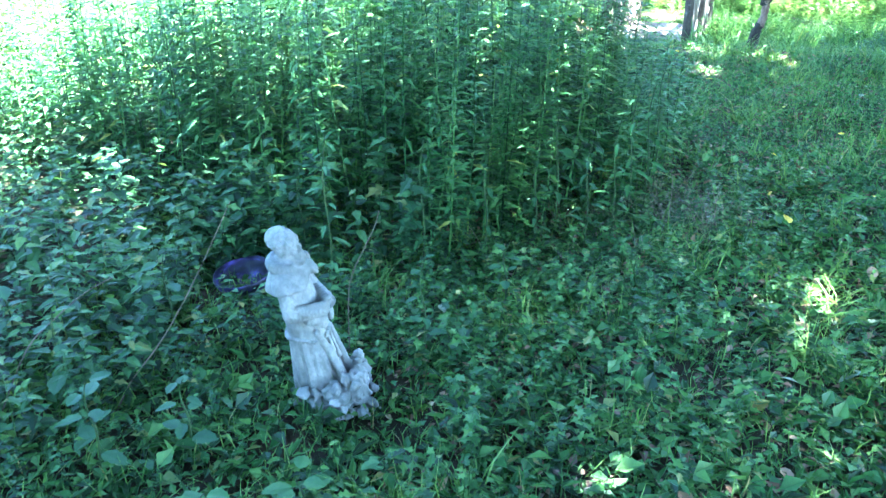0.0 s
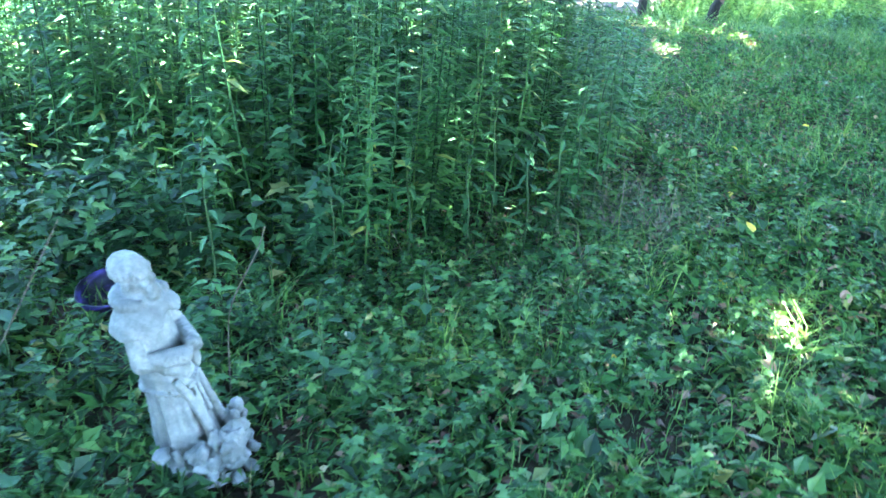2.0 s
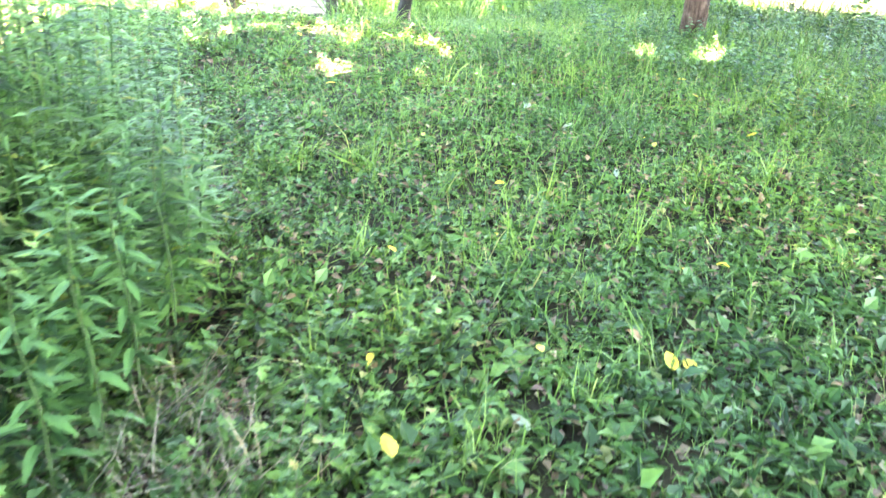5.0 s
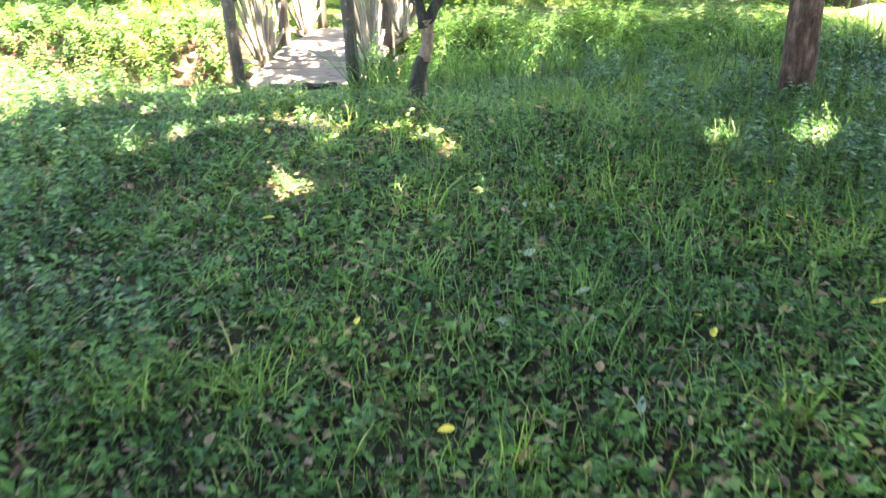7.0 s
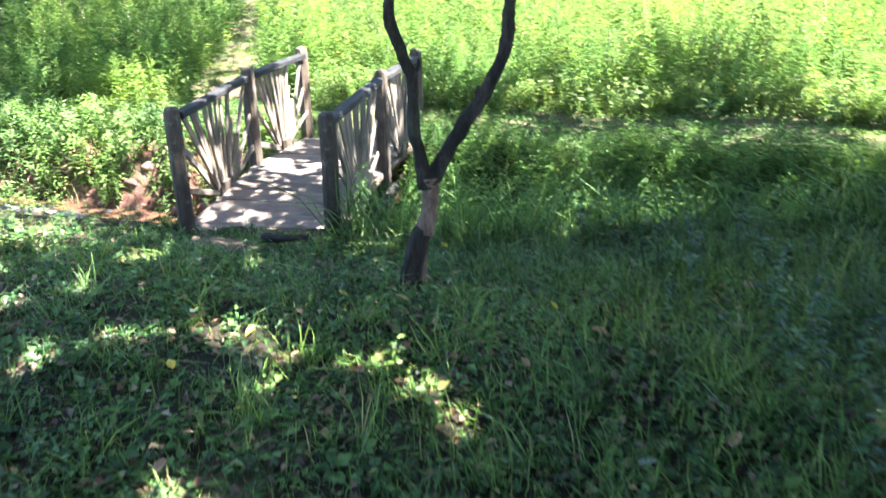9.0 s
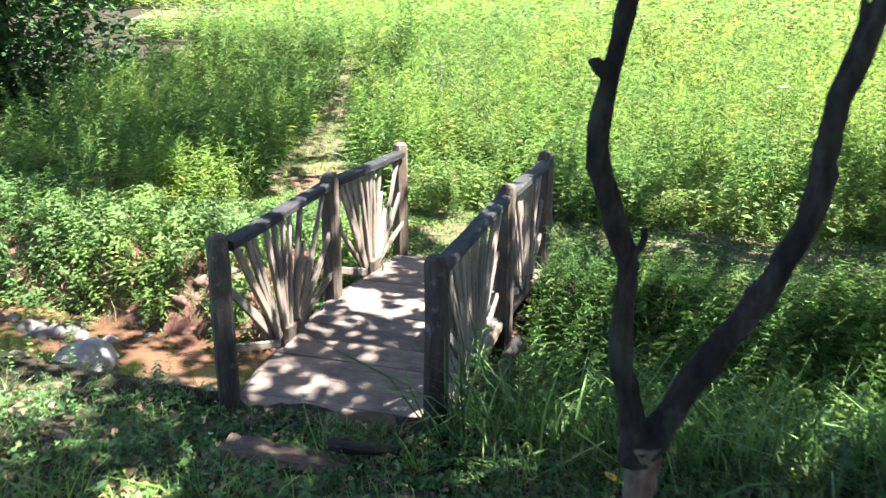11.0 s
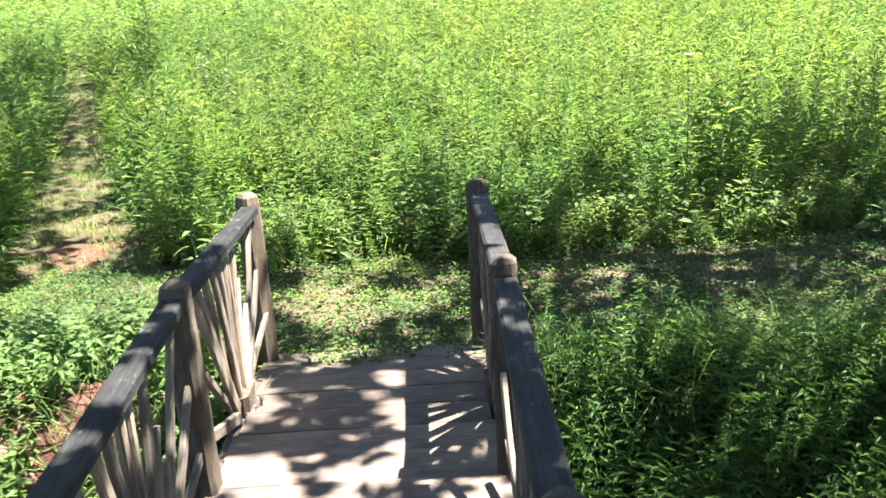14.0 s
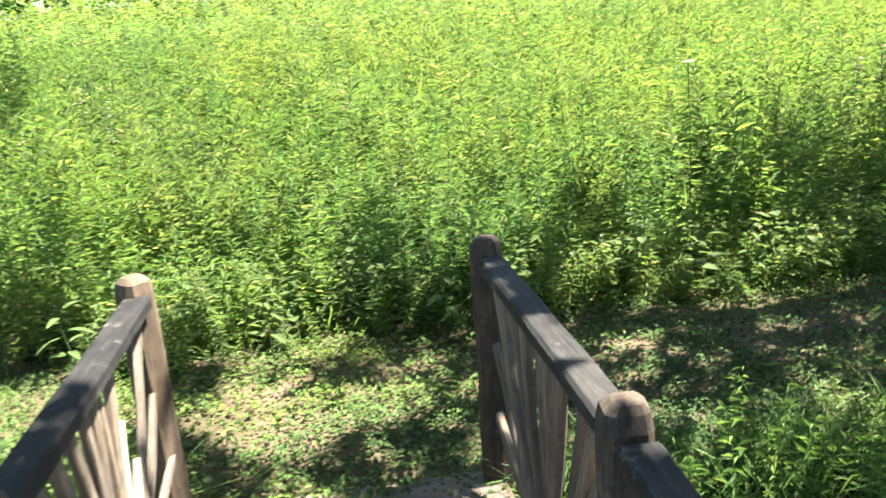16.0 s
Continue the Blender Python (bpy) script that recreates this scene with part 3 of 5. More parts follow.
tree(6.03, 9.03, "slender tree with scaly reddish-brown bark in long grass", REDBARK, 0.085, (0.1, 0.2), 9.0, 11)
tree(-3.25, 8.85, "slim tree with dark grey bark among tall weeds", BARK, 0.095, (-0.1, 0.2), 9.0, 12)
tree(-2.95, 8.9, "thin tree with pale blotched bark among tall weeds", PALEBARK, 0.05, (0.05, 0.1), 9.0, 13)
# the next six stand out of view, added to hold leaves that cast shade
tree(5.2, -3.0, "tall dark-barked tree out of view, added to carry shading leaves", BARK, 0.2, (0.2, 0.3), 9.0, 14)
tree(10.5, 3.0, "tall dark-barked tree out of view, added to carry shading leaves", BARK, 0.22, (-0.2, 0.3), 9.0, 15)
tree(11.0, 9.5, "tall dark-barked tree out of view, added to carry shading leaves", BARK, 0.2, (-0.3, 0.0), 9.0, 16)
tree(-1.0, -5.0, "tall dark-barked tree out of view, added to carry shading leaves", BARK, 0.2, (0.3, 0.3), 9.0, 17)
tree(9.8, 13.4, "tall dark-barked tree out of view by the stream, added for its shade", BARK, 0.18, (-0.3, 0.0), 9.0, 18)
tree(-4.6, 1.5, "dark-barked tree out of view, added to carry shading leaves", BARK, 0.16, (0.3, 0.0), 9.0, 19)
tree(-1.7, 21.3, "leafy tree with low dark boughs at the meadow's edge", BARK, 0.15, (0.2, 0.0), 6.0, 20)

log = new("dead_trunk")
log.location = (-1.95, 9.1, on_ground(-1.95, 9.1))
part("trunk", tube([(0.3, -0.1, -0.1), (0.22, 0, 0.35), (0.05, 0.05, 0.8), (-0.1, 0.1, 1.3)], [0.09, 0.085, 0.07, 0.03], 10, 0.15, 30), PALEBARK, log, smooth=True)
part("snag", tube([(0.15, 0, 0.5), (0.2, 0.05, 0.8), (0.3, 0.1, 1.15)], [0.05, 0.04, 0.015], 8, 0.15, 31), PALEBARK, log, smooth=True)
tagged(log, "leaning bleached dead trunk among weeds", "dead tree")

# crowns: unseen leaf tiers added to shade the ground, gapped where sun flecks fall
FLECKS = [(1.69, 3.68, 0.105), (1.71, 3.82, 0.07), (1.64, 3.52, 0.08), (0.45, 2.5, 0.14), (2.26, 3.95, 0.06), (2.43, 3.96, 0.06), (2.41, 3.79, 0.05), (2.98, 4.66, 0.1),
          (2.35, 9.55, 0.105), (2.52, 9.56, 0.075), (2.7, 9.66, 0.105), (2.87, 9.58, 0.095), (3.0, 9.5, 0.105), (3.15, 9.77, 0.085), (3.05, 9.24, 0.115),
          (3.28, 9.1, 0.085), (3.41, 9.14, 0.095), (3.45, 8.92, 0.105), (2.97, 9.03, 0.105), (1.89, 10.07, 0.135), (2.1, 9.4, 0.125), (2.15, 10.18, 0.115), (2.84, 9.38, 0.085),
          (3.55, 8.82, 0.095), (3.23, 8.13, 0.105), (3.57, 8.02, 0.115), (2.61, 8.52, 0.095), (1.79, 9.22, 0.125), (4.98, 8.26, 0.165), (5.5, 8.16, 0.205), (4.43, 7.81, 0.115),
          (3.6, 8.6, 0.115), (2.68, 8.36, 0.105), (3.8, 10.02, 0.105), (5.6, 11.6, 0.235), (6.3, 12.0, 0.335), (5.0, 11.0, 0.155), (3.0, 10.6, 0.105), (2.4, 10.9, 0.155)]


def lit(x, y):
    """How far the added boughs are left open to the sun over the ground, 0 to 1."""
    lx, ly = local(x, y)
    near = 0.06 * smooth(0.5, 0.9, wavy(x * 1.3, y * 1.3, 0.75)) + 0.24 * smooth(1.2, 2.2, x) * smooth(4.6, 2.8, lx + 1.5) * (1 - 0.6 * smooth(7.0, 8.5, y))
    near = np.maximum(near, 0.45 * smooth(8.6, 9.4, y) * smooth(0.35, 0.85, wavy(x, y, 0.26)) * smooth(2.4, 1.4, lx))
    dapple = smooth(0.0, 0.5, wavy(x, y, 0.5) + 0.6 * wavy(y, x, 0.22)) * (0.72 + 0.28 * smooth(0.2, 1.3, ly))
    right = smooth(0.9, 2.2, lx)
    open_far = smooth(2.3, 3.0, ly) * (1 - smooth(-0.3, 0.4, lx + 0.25 * wavy(x, y, 0.6)) * smooth(4.25, 3.7, ly) * 0.97)
    w = smooth(-0.6, 0.1, ly)
    o = near * (1 - w) + w * ((0.8 + 0.2 * smooth(0.75, 0.4, lx)) * dapple * (1 - (0.3 - 0.2 * smooth(0.6, 1.2, ly)) * right) * (1 - open_far) + open_far)
    o = o * (1 - 0.85 * smooth(1.5, 2.5, lx + 0.3 * wavy(x, y, 0.7)) * smooth(1.2, 0.3, ly) * smooth(6.5, 8.0, y))
    shadow = smooth(0.25, 0.6, wavy(x + 3.1, y - 2.2, 0.9)) * smooth(2.4, 3.0, ly) * smooth(5.4, 4.4, ly)
    o = o * (1 - 0.85 * shadow)
    o = o * (1 - 0.9 * smooth(2.1, 3.1, lx + 0.5 * wavy(x, y, 0.9)) * smooth(3.6, 4.2, ly) * smooth(6.6, 5.6, ly))
    o = np.maximum(o, 0.92 * smooth(-0.1, -0.45, lx) * smooth(1.5, 1.9, ly) * smooth(3.2, 2.7, ly))
    beside = x - 2.8 - 0.075 * (y - 17.4) + 0.55 * wavy(x, y, 0.9) + 0.3 * wavy(y, x, 0.4)
    hill = np.maximum(smooth(0.6, -0.5, beside) * smooth(3.9, 4.9, ly), smooth(-3.0, -3.6, lx) * smooth(2.8, 3.3, ly)) * smooth(17, 11, ly + wavy(x, y, 1.5))
    o = o * (1 - hill * (0.9 - 0.65 * smooth(-0.2, 0.5, wavy(x, y, 0.8))))
    o = np.maximum(o, smooth(-0.65, -1.3, lx) * (0.12 + 0.5 * smooth(-3.0, -2.2, lx)) * smooth(0.8, 1.6, ly) * smooth(2.9, 2.5, ly))
    o = np.maximum(o, smooth(-0.3, -1.6, x - 0.5 * (y - 5.5)) * smooth(5.0, 6.2, y) * smooth(1.0, -0.6, ly))
    o = np.maximum(o, 0.6 * smooth(-0.6, 0.1, wavy(x, y, 0.45)) * smooth(0.8, 0.2, x) * smooth(4.5, 5.2, y + 0.7 * smooth(0.0, -1.0, x)) * smooth(-0.4, -1.2, ly))
    for fx, fy, r in FLECKS:
        o = np.maximum(o, smooth(r * 1.15, r * 0.8, np.hypot(x - fx, (y - fy) * 0.8)))
    return np.clip(o, 0, 1)


def boughs(n, x0, x1, y0, y1, low, high):
    gp = np.stack([rng.uniform(x0, x1, n), rng.uniform(y0, y1, n)], -1)
    h = rng.uniform(low, high, n)
    keep = rng.random(n) > lit(gp[:, 0], gp[:, 1])
    return gp[keep], h[keep]


# the low tiers are added only to darken the ground below them
tiers = [boughs(52000, -2.6, 9, 0.2, 12.5, 6.8, 9.6), boughs(42000, -2.2, 6.5, -1.5, 11.0, 4.4, 6.2), boughs(50000, -3.2, 0.6, -2.0, 4.2, 2.9, 4.2), boughs(42000, 0.9, 8.5, 4.2, 10.8, 3.6, 4.6), boughs(26000, 3.0, 9.5, 4.4, 9.4, 3.0, 3.7), boughs(30000, -2.5, 9, 10.5, 18.5, 3.4, 5.2), boughs(48000, -7, 4.4, 13.5, 27, 5.5, 8.0)]
gp, h = np.concatenate([t[0] for t in tiers]), np.concatenate([t[1] for t in tiers])
far_lx, far_ly = local(gp[:, 0], gp[:, 1])
keep = (far_ly < np.where(far_lx < -1.8, 16.0, np.where(far_lx > 2, 6.8, 5.2))) & ~((far_lx > -1.8) & (gp[:, 1] > 18.5)) & ~((far_lx < -6) & (far_ly < 2))
gp, h = gp[keep], h[keep]
cp = np.stack([gp[:, 0] + h * SUN.x / SUN.z, gp[:, 1] + h * SUN.y / SUN.z, h - 0.1], -1)
k = len(cp)
crot = turns(rng.uniform(0, 6.28, k), rng.normal(0, 0.5, k), rng.uniform(0, 6.28, k))
near_tree = np.argmin([(cp[:, 0] - tx) ** 2 + (cp[:, 1] - ty) ** 2 for tx, ty, _ in trees], 0)
CL = leaf_shape(0.62, 0.1, 0.12, False)
for i, (tx, ty, t) in enumerate(trees):
    pick = near_tree == i
    if pick.sum() < 50:
        continue
    fine = (np.abs(gp[pick, 0] - 2.7) < 1.3) & (np.abs(gp[pick, 1] - 9.4) < 1.4)
    v, f = strew(CL, cp[pick] - np.array(t.location), crot[pick], rng.uniform(0.12, 0.19, int(pick.sum())) * np.where(fine, 0.8, 1.0))
    soup("crown", v, f, CANOPY, t)

# low boughs of the tree at the meadow's edge
n = 14000
a = rng.uniform(0, 6.28, n)
r = 2.3 * np.sqrt(rng.random(n))
zz = rng.uniform(0.35, 4.2, n)
r *= np.clip(1.15 - np.abs(zz - 2.2) / 3.2, 0.2, 1) * (0.85 + 0.25 * np.sin(3 * a + zz * 2))
bp = np.stack([r * np.cos(a), r * np.sin(a), zz], -1)
v, f = strew(CL, bp, turns(rng.uniform(0, 6.28, n), rng.normal(0, 0.6, n), rng.uniform(0, 6.28, n)), rng.uniform(0.1, 0.17, n))
soup("crown", v, f, CANOPY, trees[-1][2])

# woods beyond the meadow
some_leaf, some_wood = [], []
for i in range(70):
    a = radians(10 + i * 165 / 70 + rng.uniform(-1, 1))
    d = rng.uniform(43, 58)
    x, y = BX + d * math.cos(a), BY + d * math.sin(a)
    z = on_ground(x, y)
    hgt = rng.uniform(7, 11)
    tv, tf = stalk_shape(0.014, 0.03, 4, 6)
    some_wood.append((tv * hgt * np.array([1.2, 1.2, 1]) + np.array([x, y, z - 0.2]), tf))
    n = 520
    p = rng.normal(0, 1, (n, 3))
    p *= (rng.random(n) ** 0.33 / np.linalg.norm(p, axis=1))[:, None]
    p = p * np.array([3.6, 3.6, hgt * 0.55]) * (1 + 0.25 * np.sin(p[:, :1] * 5 + i))
    p += np.array([x, y, z + hgt * 0.5])
    some_leaf.append(strew(CL, p, turns(rng.uniform(0, 6.28, n), rng.normal(0, 0.7, n), rng.uniform(0, 6.28, n)), rng.uniform(0.5, 0.9, n)))
belt_leaf = []
for i in range(90):
    a = radians(5 + i * 175 / 90 + rng.uniform(-1, 1))
    d = rng.uniform(36, 42)
    x, y = BX + d * math.cos(a), BY + d * math.sin(a)
    n = 230
    p = rng.normal(0, 1, (n, 3)) * np.array([1.1, 1.1, 0.8]) + np.array([x, y, on_ground(x, y) + 1.0])
    belt_leaf.append(strew(CL, p, turns(rng.uniform(0, 6.28, n), rng.normal(0, 0.7, n), rng.uniform(0, 6.28, n)), rng.uniform(0.25, 0.45, n)))
belt = soup("far_shrubs", *merged(belt_leaf), MEADOWGREEN)
tagged(belt, "sunlit shrubs along the far edge of the meadow", "shrubs", kind="stuff")
woods = new("far_woods")
tagged(woods, "distant belt of leafy trees behind the meadow", "woods", kind="stuff")
soup("crown", *merged(some_leaf), CANOPY, woods)
soup("trunk", *merged(some_wood), PALEBARK, woods)


# ---- statue and what stands round it ----
def statue():
    """A leaning bearded figure in a caped robe with folded arms, on a leafy rocky foot, cast in one piece."""
    bm = bmesh.new()
    facing = Matrix.Rotation(radians(2), 4, "Z")

    def loft(levels, wave, sides=48):
        """A closed skin over rings (z, half depth, half width), drawn in and out by wave(angle, z)."""
        rows = []
        for z, a, b in levels:
            ring = []
            for k in range(sides):
                t = 6.2832 * k / sides
                f, dz = wave(t, z)
                ring.append(bm.verts.new(facing @ Vector((a * f * math.cos(t), b * f * math.sin(t), z + dz))))
            rows.append(ring)
        for p, q in zip(rows, rows[1:]):
            for k in range(sides):
                bm.faces.new((p[k], p[(k + 1) % sides], q[(k + 1) % sides], q[k]))
        bm.faces.new(rows[0][::-1])
        bm.faces.new(rows[-1])

    def blob(center, scale, rot=(0, 0, 0), lump=0.0, detail=2, turned=True):
        r = bmesh.ops.create_icosphere(bm, subdivisions=detail, radius=1.0)
        m = (facing if turned else Matrix()) @ pose(*center, *rot) @ Matrix.Diagonal((*scale, 1))
        for v in r["verts"]:
            v.co = m @ (v.co * (1 + lump * noise.noise(v.co * 2.3 + Vector(center) * 9)))

    def chain(points, radii, steps=9):
        """A limb of overlapping balls through the points."""
        for (p, q), (r0, r1) in zip(zip(points, points[1:]), zip(radii, radii[1:])):
            for k in range(steps):
                u = k / (steps - 1)
                r = r0 + (r1 - r0) * u
                blob(Vector(p).lerp(Vector(q), u), (r, r, r))

    def pleats(t, z):
        deep = 0.075 * smooth(0.42, 0.25, z)
        return 1 + deep * math.sin(9 * t + 5 * z) + 0.6 * deep * math.sin(15 * t - 8 * z) + 0.012 * math.sin(5 * t + 14 * z), 0.0

    # robe, slim at the waist and spreading to the hem
    loft([(-0.12, 0.1, 0.1), (0.1, 0.1, 0.1), (0.17, 0.094, 0.096), (0.24, 0.082, 0.086), (0.31, 0.073, 0.079), (0.37, 0.068, 0.076), (0.43, 0.063, 0.073),
          (0.5, 0.056, 0.07), (0.55, 0.048, 0.06), (0.59, 0.038, 0.042), (0.62, 0.034, 0.036)], pleats)

    # short cape over the shoulders with a lip, slit in front
    def hem(t, z):
        front = math.exp(-(math.atan2(math.sin(t), math.cos(t)) / 0.32) ** 2)
        low = smooth(0.58, 0.54, z)
        return 1 - 0.12 * front * low + 0.03 * math.sin(7 * t) * low, 0.026 * front * low

    loft([(0.61, 0.036, 0.04), (0.592, 0.052, 0.062), (0.57, 0.07, 0.086), (0.548, 0.083, 0.101), (0.532, 0.09, 0.109), (0.525, 0.088, 0.107), (0.531, 0.06, 0.07)], hem)
    # hood rolled round the neck
    for k in range(22):
        t = radians(50 + 260 * k / 21)
        r = 0.017 + 0.006 * math.sin((t - 0.87) / 4.54 * math.pi)
        blob((0.05 * math.cos(t) - 0.002, 0.055 * math.sin(t), 0.593 - 0.008 * math.cos(t)), (r, r, r * 0.9))
    blob((0.03, 0.055, 0.575), (0.022, 0.026, 0.026), (0, 20, 0))
    # head bent forward: skull, fringe of hair, brow, nose, cheeks, beard, ears
    blob((0.012, 0, 0.65), (0.046, 0.041, 0.052), (0, 14, 0), detail=3)
    blob((-0.004, 0, 0.668), (0.05, 0.047, 0.036), (0, 14, 0), 0.03, 3)
    for k in range(15):
        t = -2.0 + 4.0 * k / 14
        blob((0.052 * math.cos(t) - 0.001, 0.047 * math.sin(t), 0.664 + 0.004 * math.sin(5 * k) - 0.008 * math.cos(t)), (0.009, 0.0085, 0.012), lump=0.2, detail=1)
    for side in (-1, 1):
        blob((0.05, side * 0.017, 0.652), (0.008, 0.014, 0.005), (0, 0, side * 20), detail=1)
        blob((0.045, side * 0.021, 0.632), (0.012, 0.012, 0.012))
        blob((0.008, side * 0.045, 0.642), (0.011, 0.007, 0.016))
    blob((0.06, 0, 0.638), (0.009, 0.007, 0.014), (0, -18, 0))
    blob((0.049, 0, 0.605), (0.021, 0.026, 0.028), (0, 12, 0), 0.2, 3)
    blob((0.056, 0, 0.622), (0.01, 0.018, 0.006), detail=1)
    # arms folded, with wide sleeves that hang open under the wrists
    for side in (-1, 1):
        chain([(0.0, side * 0.078, 0.52), (0.012, side * 0.096, 0.455), (0.1, side * 0.026, 0.443)], [0.022, 0.026, 0.024])
        for k in range(6):
            u = k / 5
            blob((0.055 + 0.035 * u, side * (0.062 - 0.036 * u), 0.428 - 0.012 * u), (0.02, 0.016, 0.026 + 0.018 * u), (0, 0, side * -40))
        blob((0.105, side * 0.012, 0.452), (0.019, 0.014, 0.012), (0, -15, side * 25))
        for k in range(3):
            blob((0.117, side * (0.006 + 0.007 * k), 0.45 - 0.003 * k), (0.012, 0.0036, 0.004), (0, -10, side * 30), detail=1)
    blob((0.112, 0.0, 0.466), (0.02, 0.014, 0.011), (0, -10, 0), 0.15)
    # cord with hanging ends, and a fold of cloth thrown over it
    for k in range(40):
        t = 6.2832 * k / 40
        blob((0.074 * math.cos(t), 0.081 * math.sin(t), 0.352 + 0.006 * math.sin(3 * t) - 0.012 * math.cos(t)), (0.0085, 0.0085, 0.007), detail=1)
    chain([(0.076, 0.012, 0.342), (0.083, 0.016, 0.29), (0.09, 0.014, 0.25)], [0.007, 0.006, 0.008], 7)
    chain([(0.076, -0.004, 0.342), (0.085, -0.01, 0.31), (0.089, -0.012, 0.285)], [0.007, 0.006, 0.008], 7)
    chain([(0.066, -0.05, 0.37), (0.079, -0.03, 0.3), (0.1, -0.028, 0.22), (0.112, -0.03, 0.16)], [0.012, 0.014, 0.016, 0.02], 8)
    chain([(0.06, 0.052, 0.34), (0.076, 0.05, 0.26), (0.092, 0.055, 0.17)], [0.01, 0.014, 0.018], 8)
    # leaves and broken rock round the foot, heaped to one side
    g = random.Random(5)
    for k in range(150):
        t = g.uniform(0, 6.28)
        r = g.uniform(0.1, 0.155)
        up = g.uniform(0.02, 0.2) - 0.05 * (math.cos(t) < -0.3)
        blob((0.03 + r * math.cos(t), 0.85 * r * math.sin(t), up), (g.uniform(0.01, 0.034), g.uniform(0.01, 0.03), g.uniform(0.008, 0.026)), (g.uniform(0, 90), g.uniform(0, 60), g.uniform(0, 90)), 0.6, 2, False)
    for k in range(46):
        d = Vector((g.gauss(0, 1), g.gauss(0, 1), g.gauss(0, 1))).normalized() * 0.042
        blob(Vector((0.148, -0.03, 0.165)) + d, (g.uniform(0.01, 0.02), g.uniform(0.01, 0.02), g.uniform(0.006, 0.014)), (g.uniform(0, 90), g.uniform(0, 90), g.uniform(0, 90)), 0.4, 1, False)
    blob((0.148, -0.03, 0.15), (0.04, 0.04, 0.05), lump=0.4, turned=False)
    me = bpy.data.meshes.new("statue")
    for f in bm.faces:
        f.smooth = True
    bm.to_mesh(me)
    bm.free()
    me.materials.append(PLASTER)
    ob = new("statue", me)
    r = ob.modifiers.new("one_skin", "REMESH")
    r.mode, r.voxel_size, r.use_smooth_shade = "VOXEL", 0.0028, True
    d = ob.modifiers.new("weathering", "DISPLACE")
    t = bpy.data.textures.new("weathering", "CLOUDS")
    t.noise_scale, t.noise_depth = 0.012, 4
    d.texture, d.strength, d.mid_level = t, 0.0035, 0.5
    return ob


st = statue()
st.matrix_world = Matrix.Translation((-0.325, 3.06, -0.19)) @ Matrix.Rotation(radians(-10.5), 4, "Y") @ Matrix.Rotation(radians(4), 4, "X") @ Matrix.Rotation(radians(-22), 4, "Z") @ Matrix.Diagonal((0.97, 0.97, 1.125, 1))
tagged(st, "weathered white plaster garden statue of a robed figure leaning over", "statue")

# a violet bowl standing in for an unidentified thing half hidden by the leaves
bm = bmesh.new()
rows = []
for r, z in [(0.02, 0.0), (0.07, 0.012), (0.1, 0.05), (0.11, 0.08), (0.105, 0.083), (0.094, 0.052), (0.065, 0.02), (0.02, 0.01)]:
    rows.append([bm.verts.new((r * math.cos(6.2832 * k / 32) * (1 + 0.02 * math.sin(5 * k)), r * math.sin(6.2832 * k / 32), z)) for k in range(32)])
for p, q in zip(rows, rows[1:]):
    for k in range(32):
        bm.faces.new((p[k], p[(k + 1) % 32], q[(k + 1) % 32], q[k]))
bm.faces.new(rows[0][::-1])
bm.faces.new(rows[-1])
bowl = new("violet_stand_in")
bowl.matrix_world = pose(-0.77, 3.84, -0.05, 6, -9, 12) @ Matrix.Scale(1.2, 4)
part("dish", bm, VIOLET, bowl, smooth=True)
part("stake", tube([(0, 0.0, 0.01), (0.03, -0.05, -0.1), (0.05, -0.1, -0.24)], [0.012, 0.011, 0.009], 8, 0.02, 3), BARK, bowl)
tagged(bowl, "dark violet-blue glossy bowl tilted among leaves, standing in for an unidentified thing", "bowl")

# woody vines arching by the statue
for i, pts in enumerate([[(-1.06, 2.9, -0.08), (-1.0, 2.95, 0.04), (-0.87, 2.95, 0.21), (-0.76, 2.95, 0.39), (-0.67, 2.97, 0.56), (-0.61, 3.0, 0.68)],
                         [(-1.42, 2.85, -0.05), (-1.3, 2.9, 0.2), (-1.2, 2.95, 0.3), (-1.09, 2.95, 0.39), (-1.0, 2.95, 0.44)],
                         [(-0.28, 3.28, -0.05), (-0.28, 3.3, 0.15), (-0.26, 3.3, 0.28), (-0.18, 3.3, 0.45), (-0.155, 3.3, 0.53)]]):
    vine = new("vine")
    vine.location = pts[0]
    part("stem", tube([Vector(p) - Vector(pts[0]) for p in pts], [0.0028, 0.0025, 0.0022, 0.002, 0.0017, 0.0014][: len(pts)], 6, 0.15, 50 + i), DRY, vine, smooth=True)
    tagged(vine, "thin bare woody vine arching out of the weeds", "vine", "vines by the statue")


# ---- plants as things of their own ----
def broad_leaf(width, fold=0.12, droop=0.2, notch=0.0):
    """A wide toothed leaf of length 1 with a little thickness of relief along its veins."""
    v, f = [], []
    steps = 9
    for i in range(steps + 1):
        t = i / steps
        w = width / 2 * (math.sin(math.pi * min(t ** 0.8, 1)) ** 0.75) * (1 + (0.1 if i % 2 else -0.06)) if 0 < i < steps else 0.004
        z = -droop * t * t
        v += [(t, w, z + fold * w), (t, 0, z - 0.02 * math.sin(math.pi * t)), (t, -w, z + fold * w)]
    for i in range(steps):
        a = 3 * i
        f += [(a, a + 1, a + 4), (a, a + 4, a + 3), (a + 1, a + 2, a + 5), (a + 1, a + 5, a + 4)]
    return np.array(v, float), np.array(f)


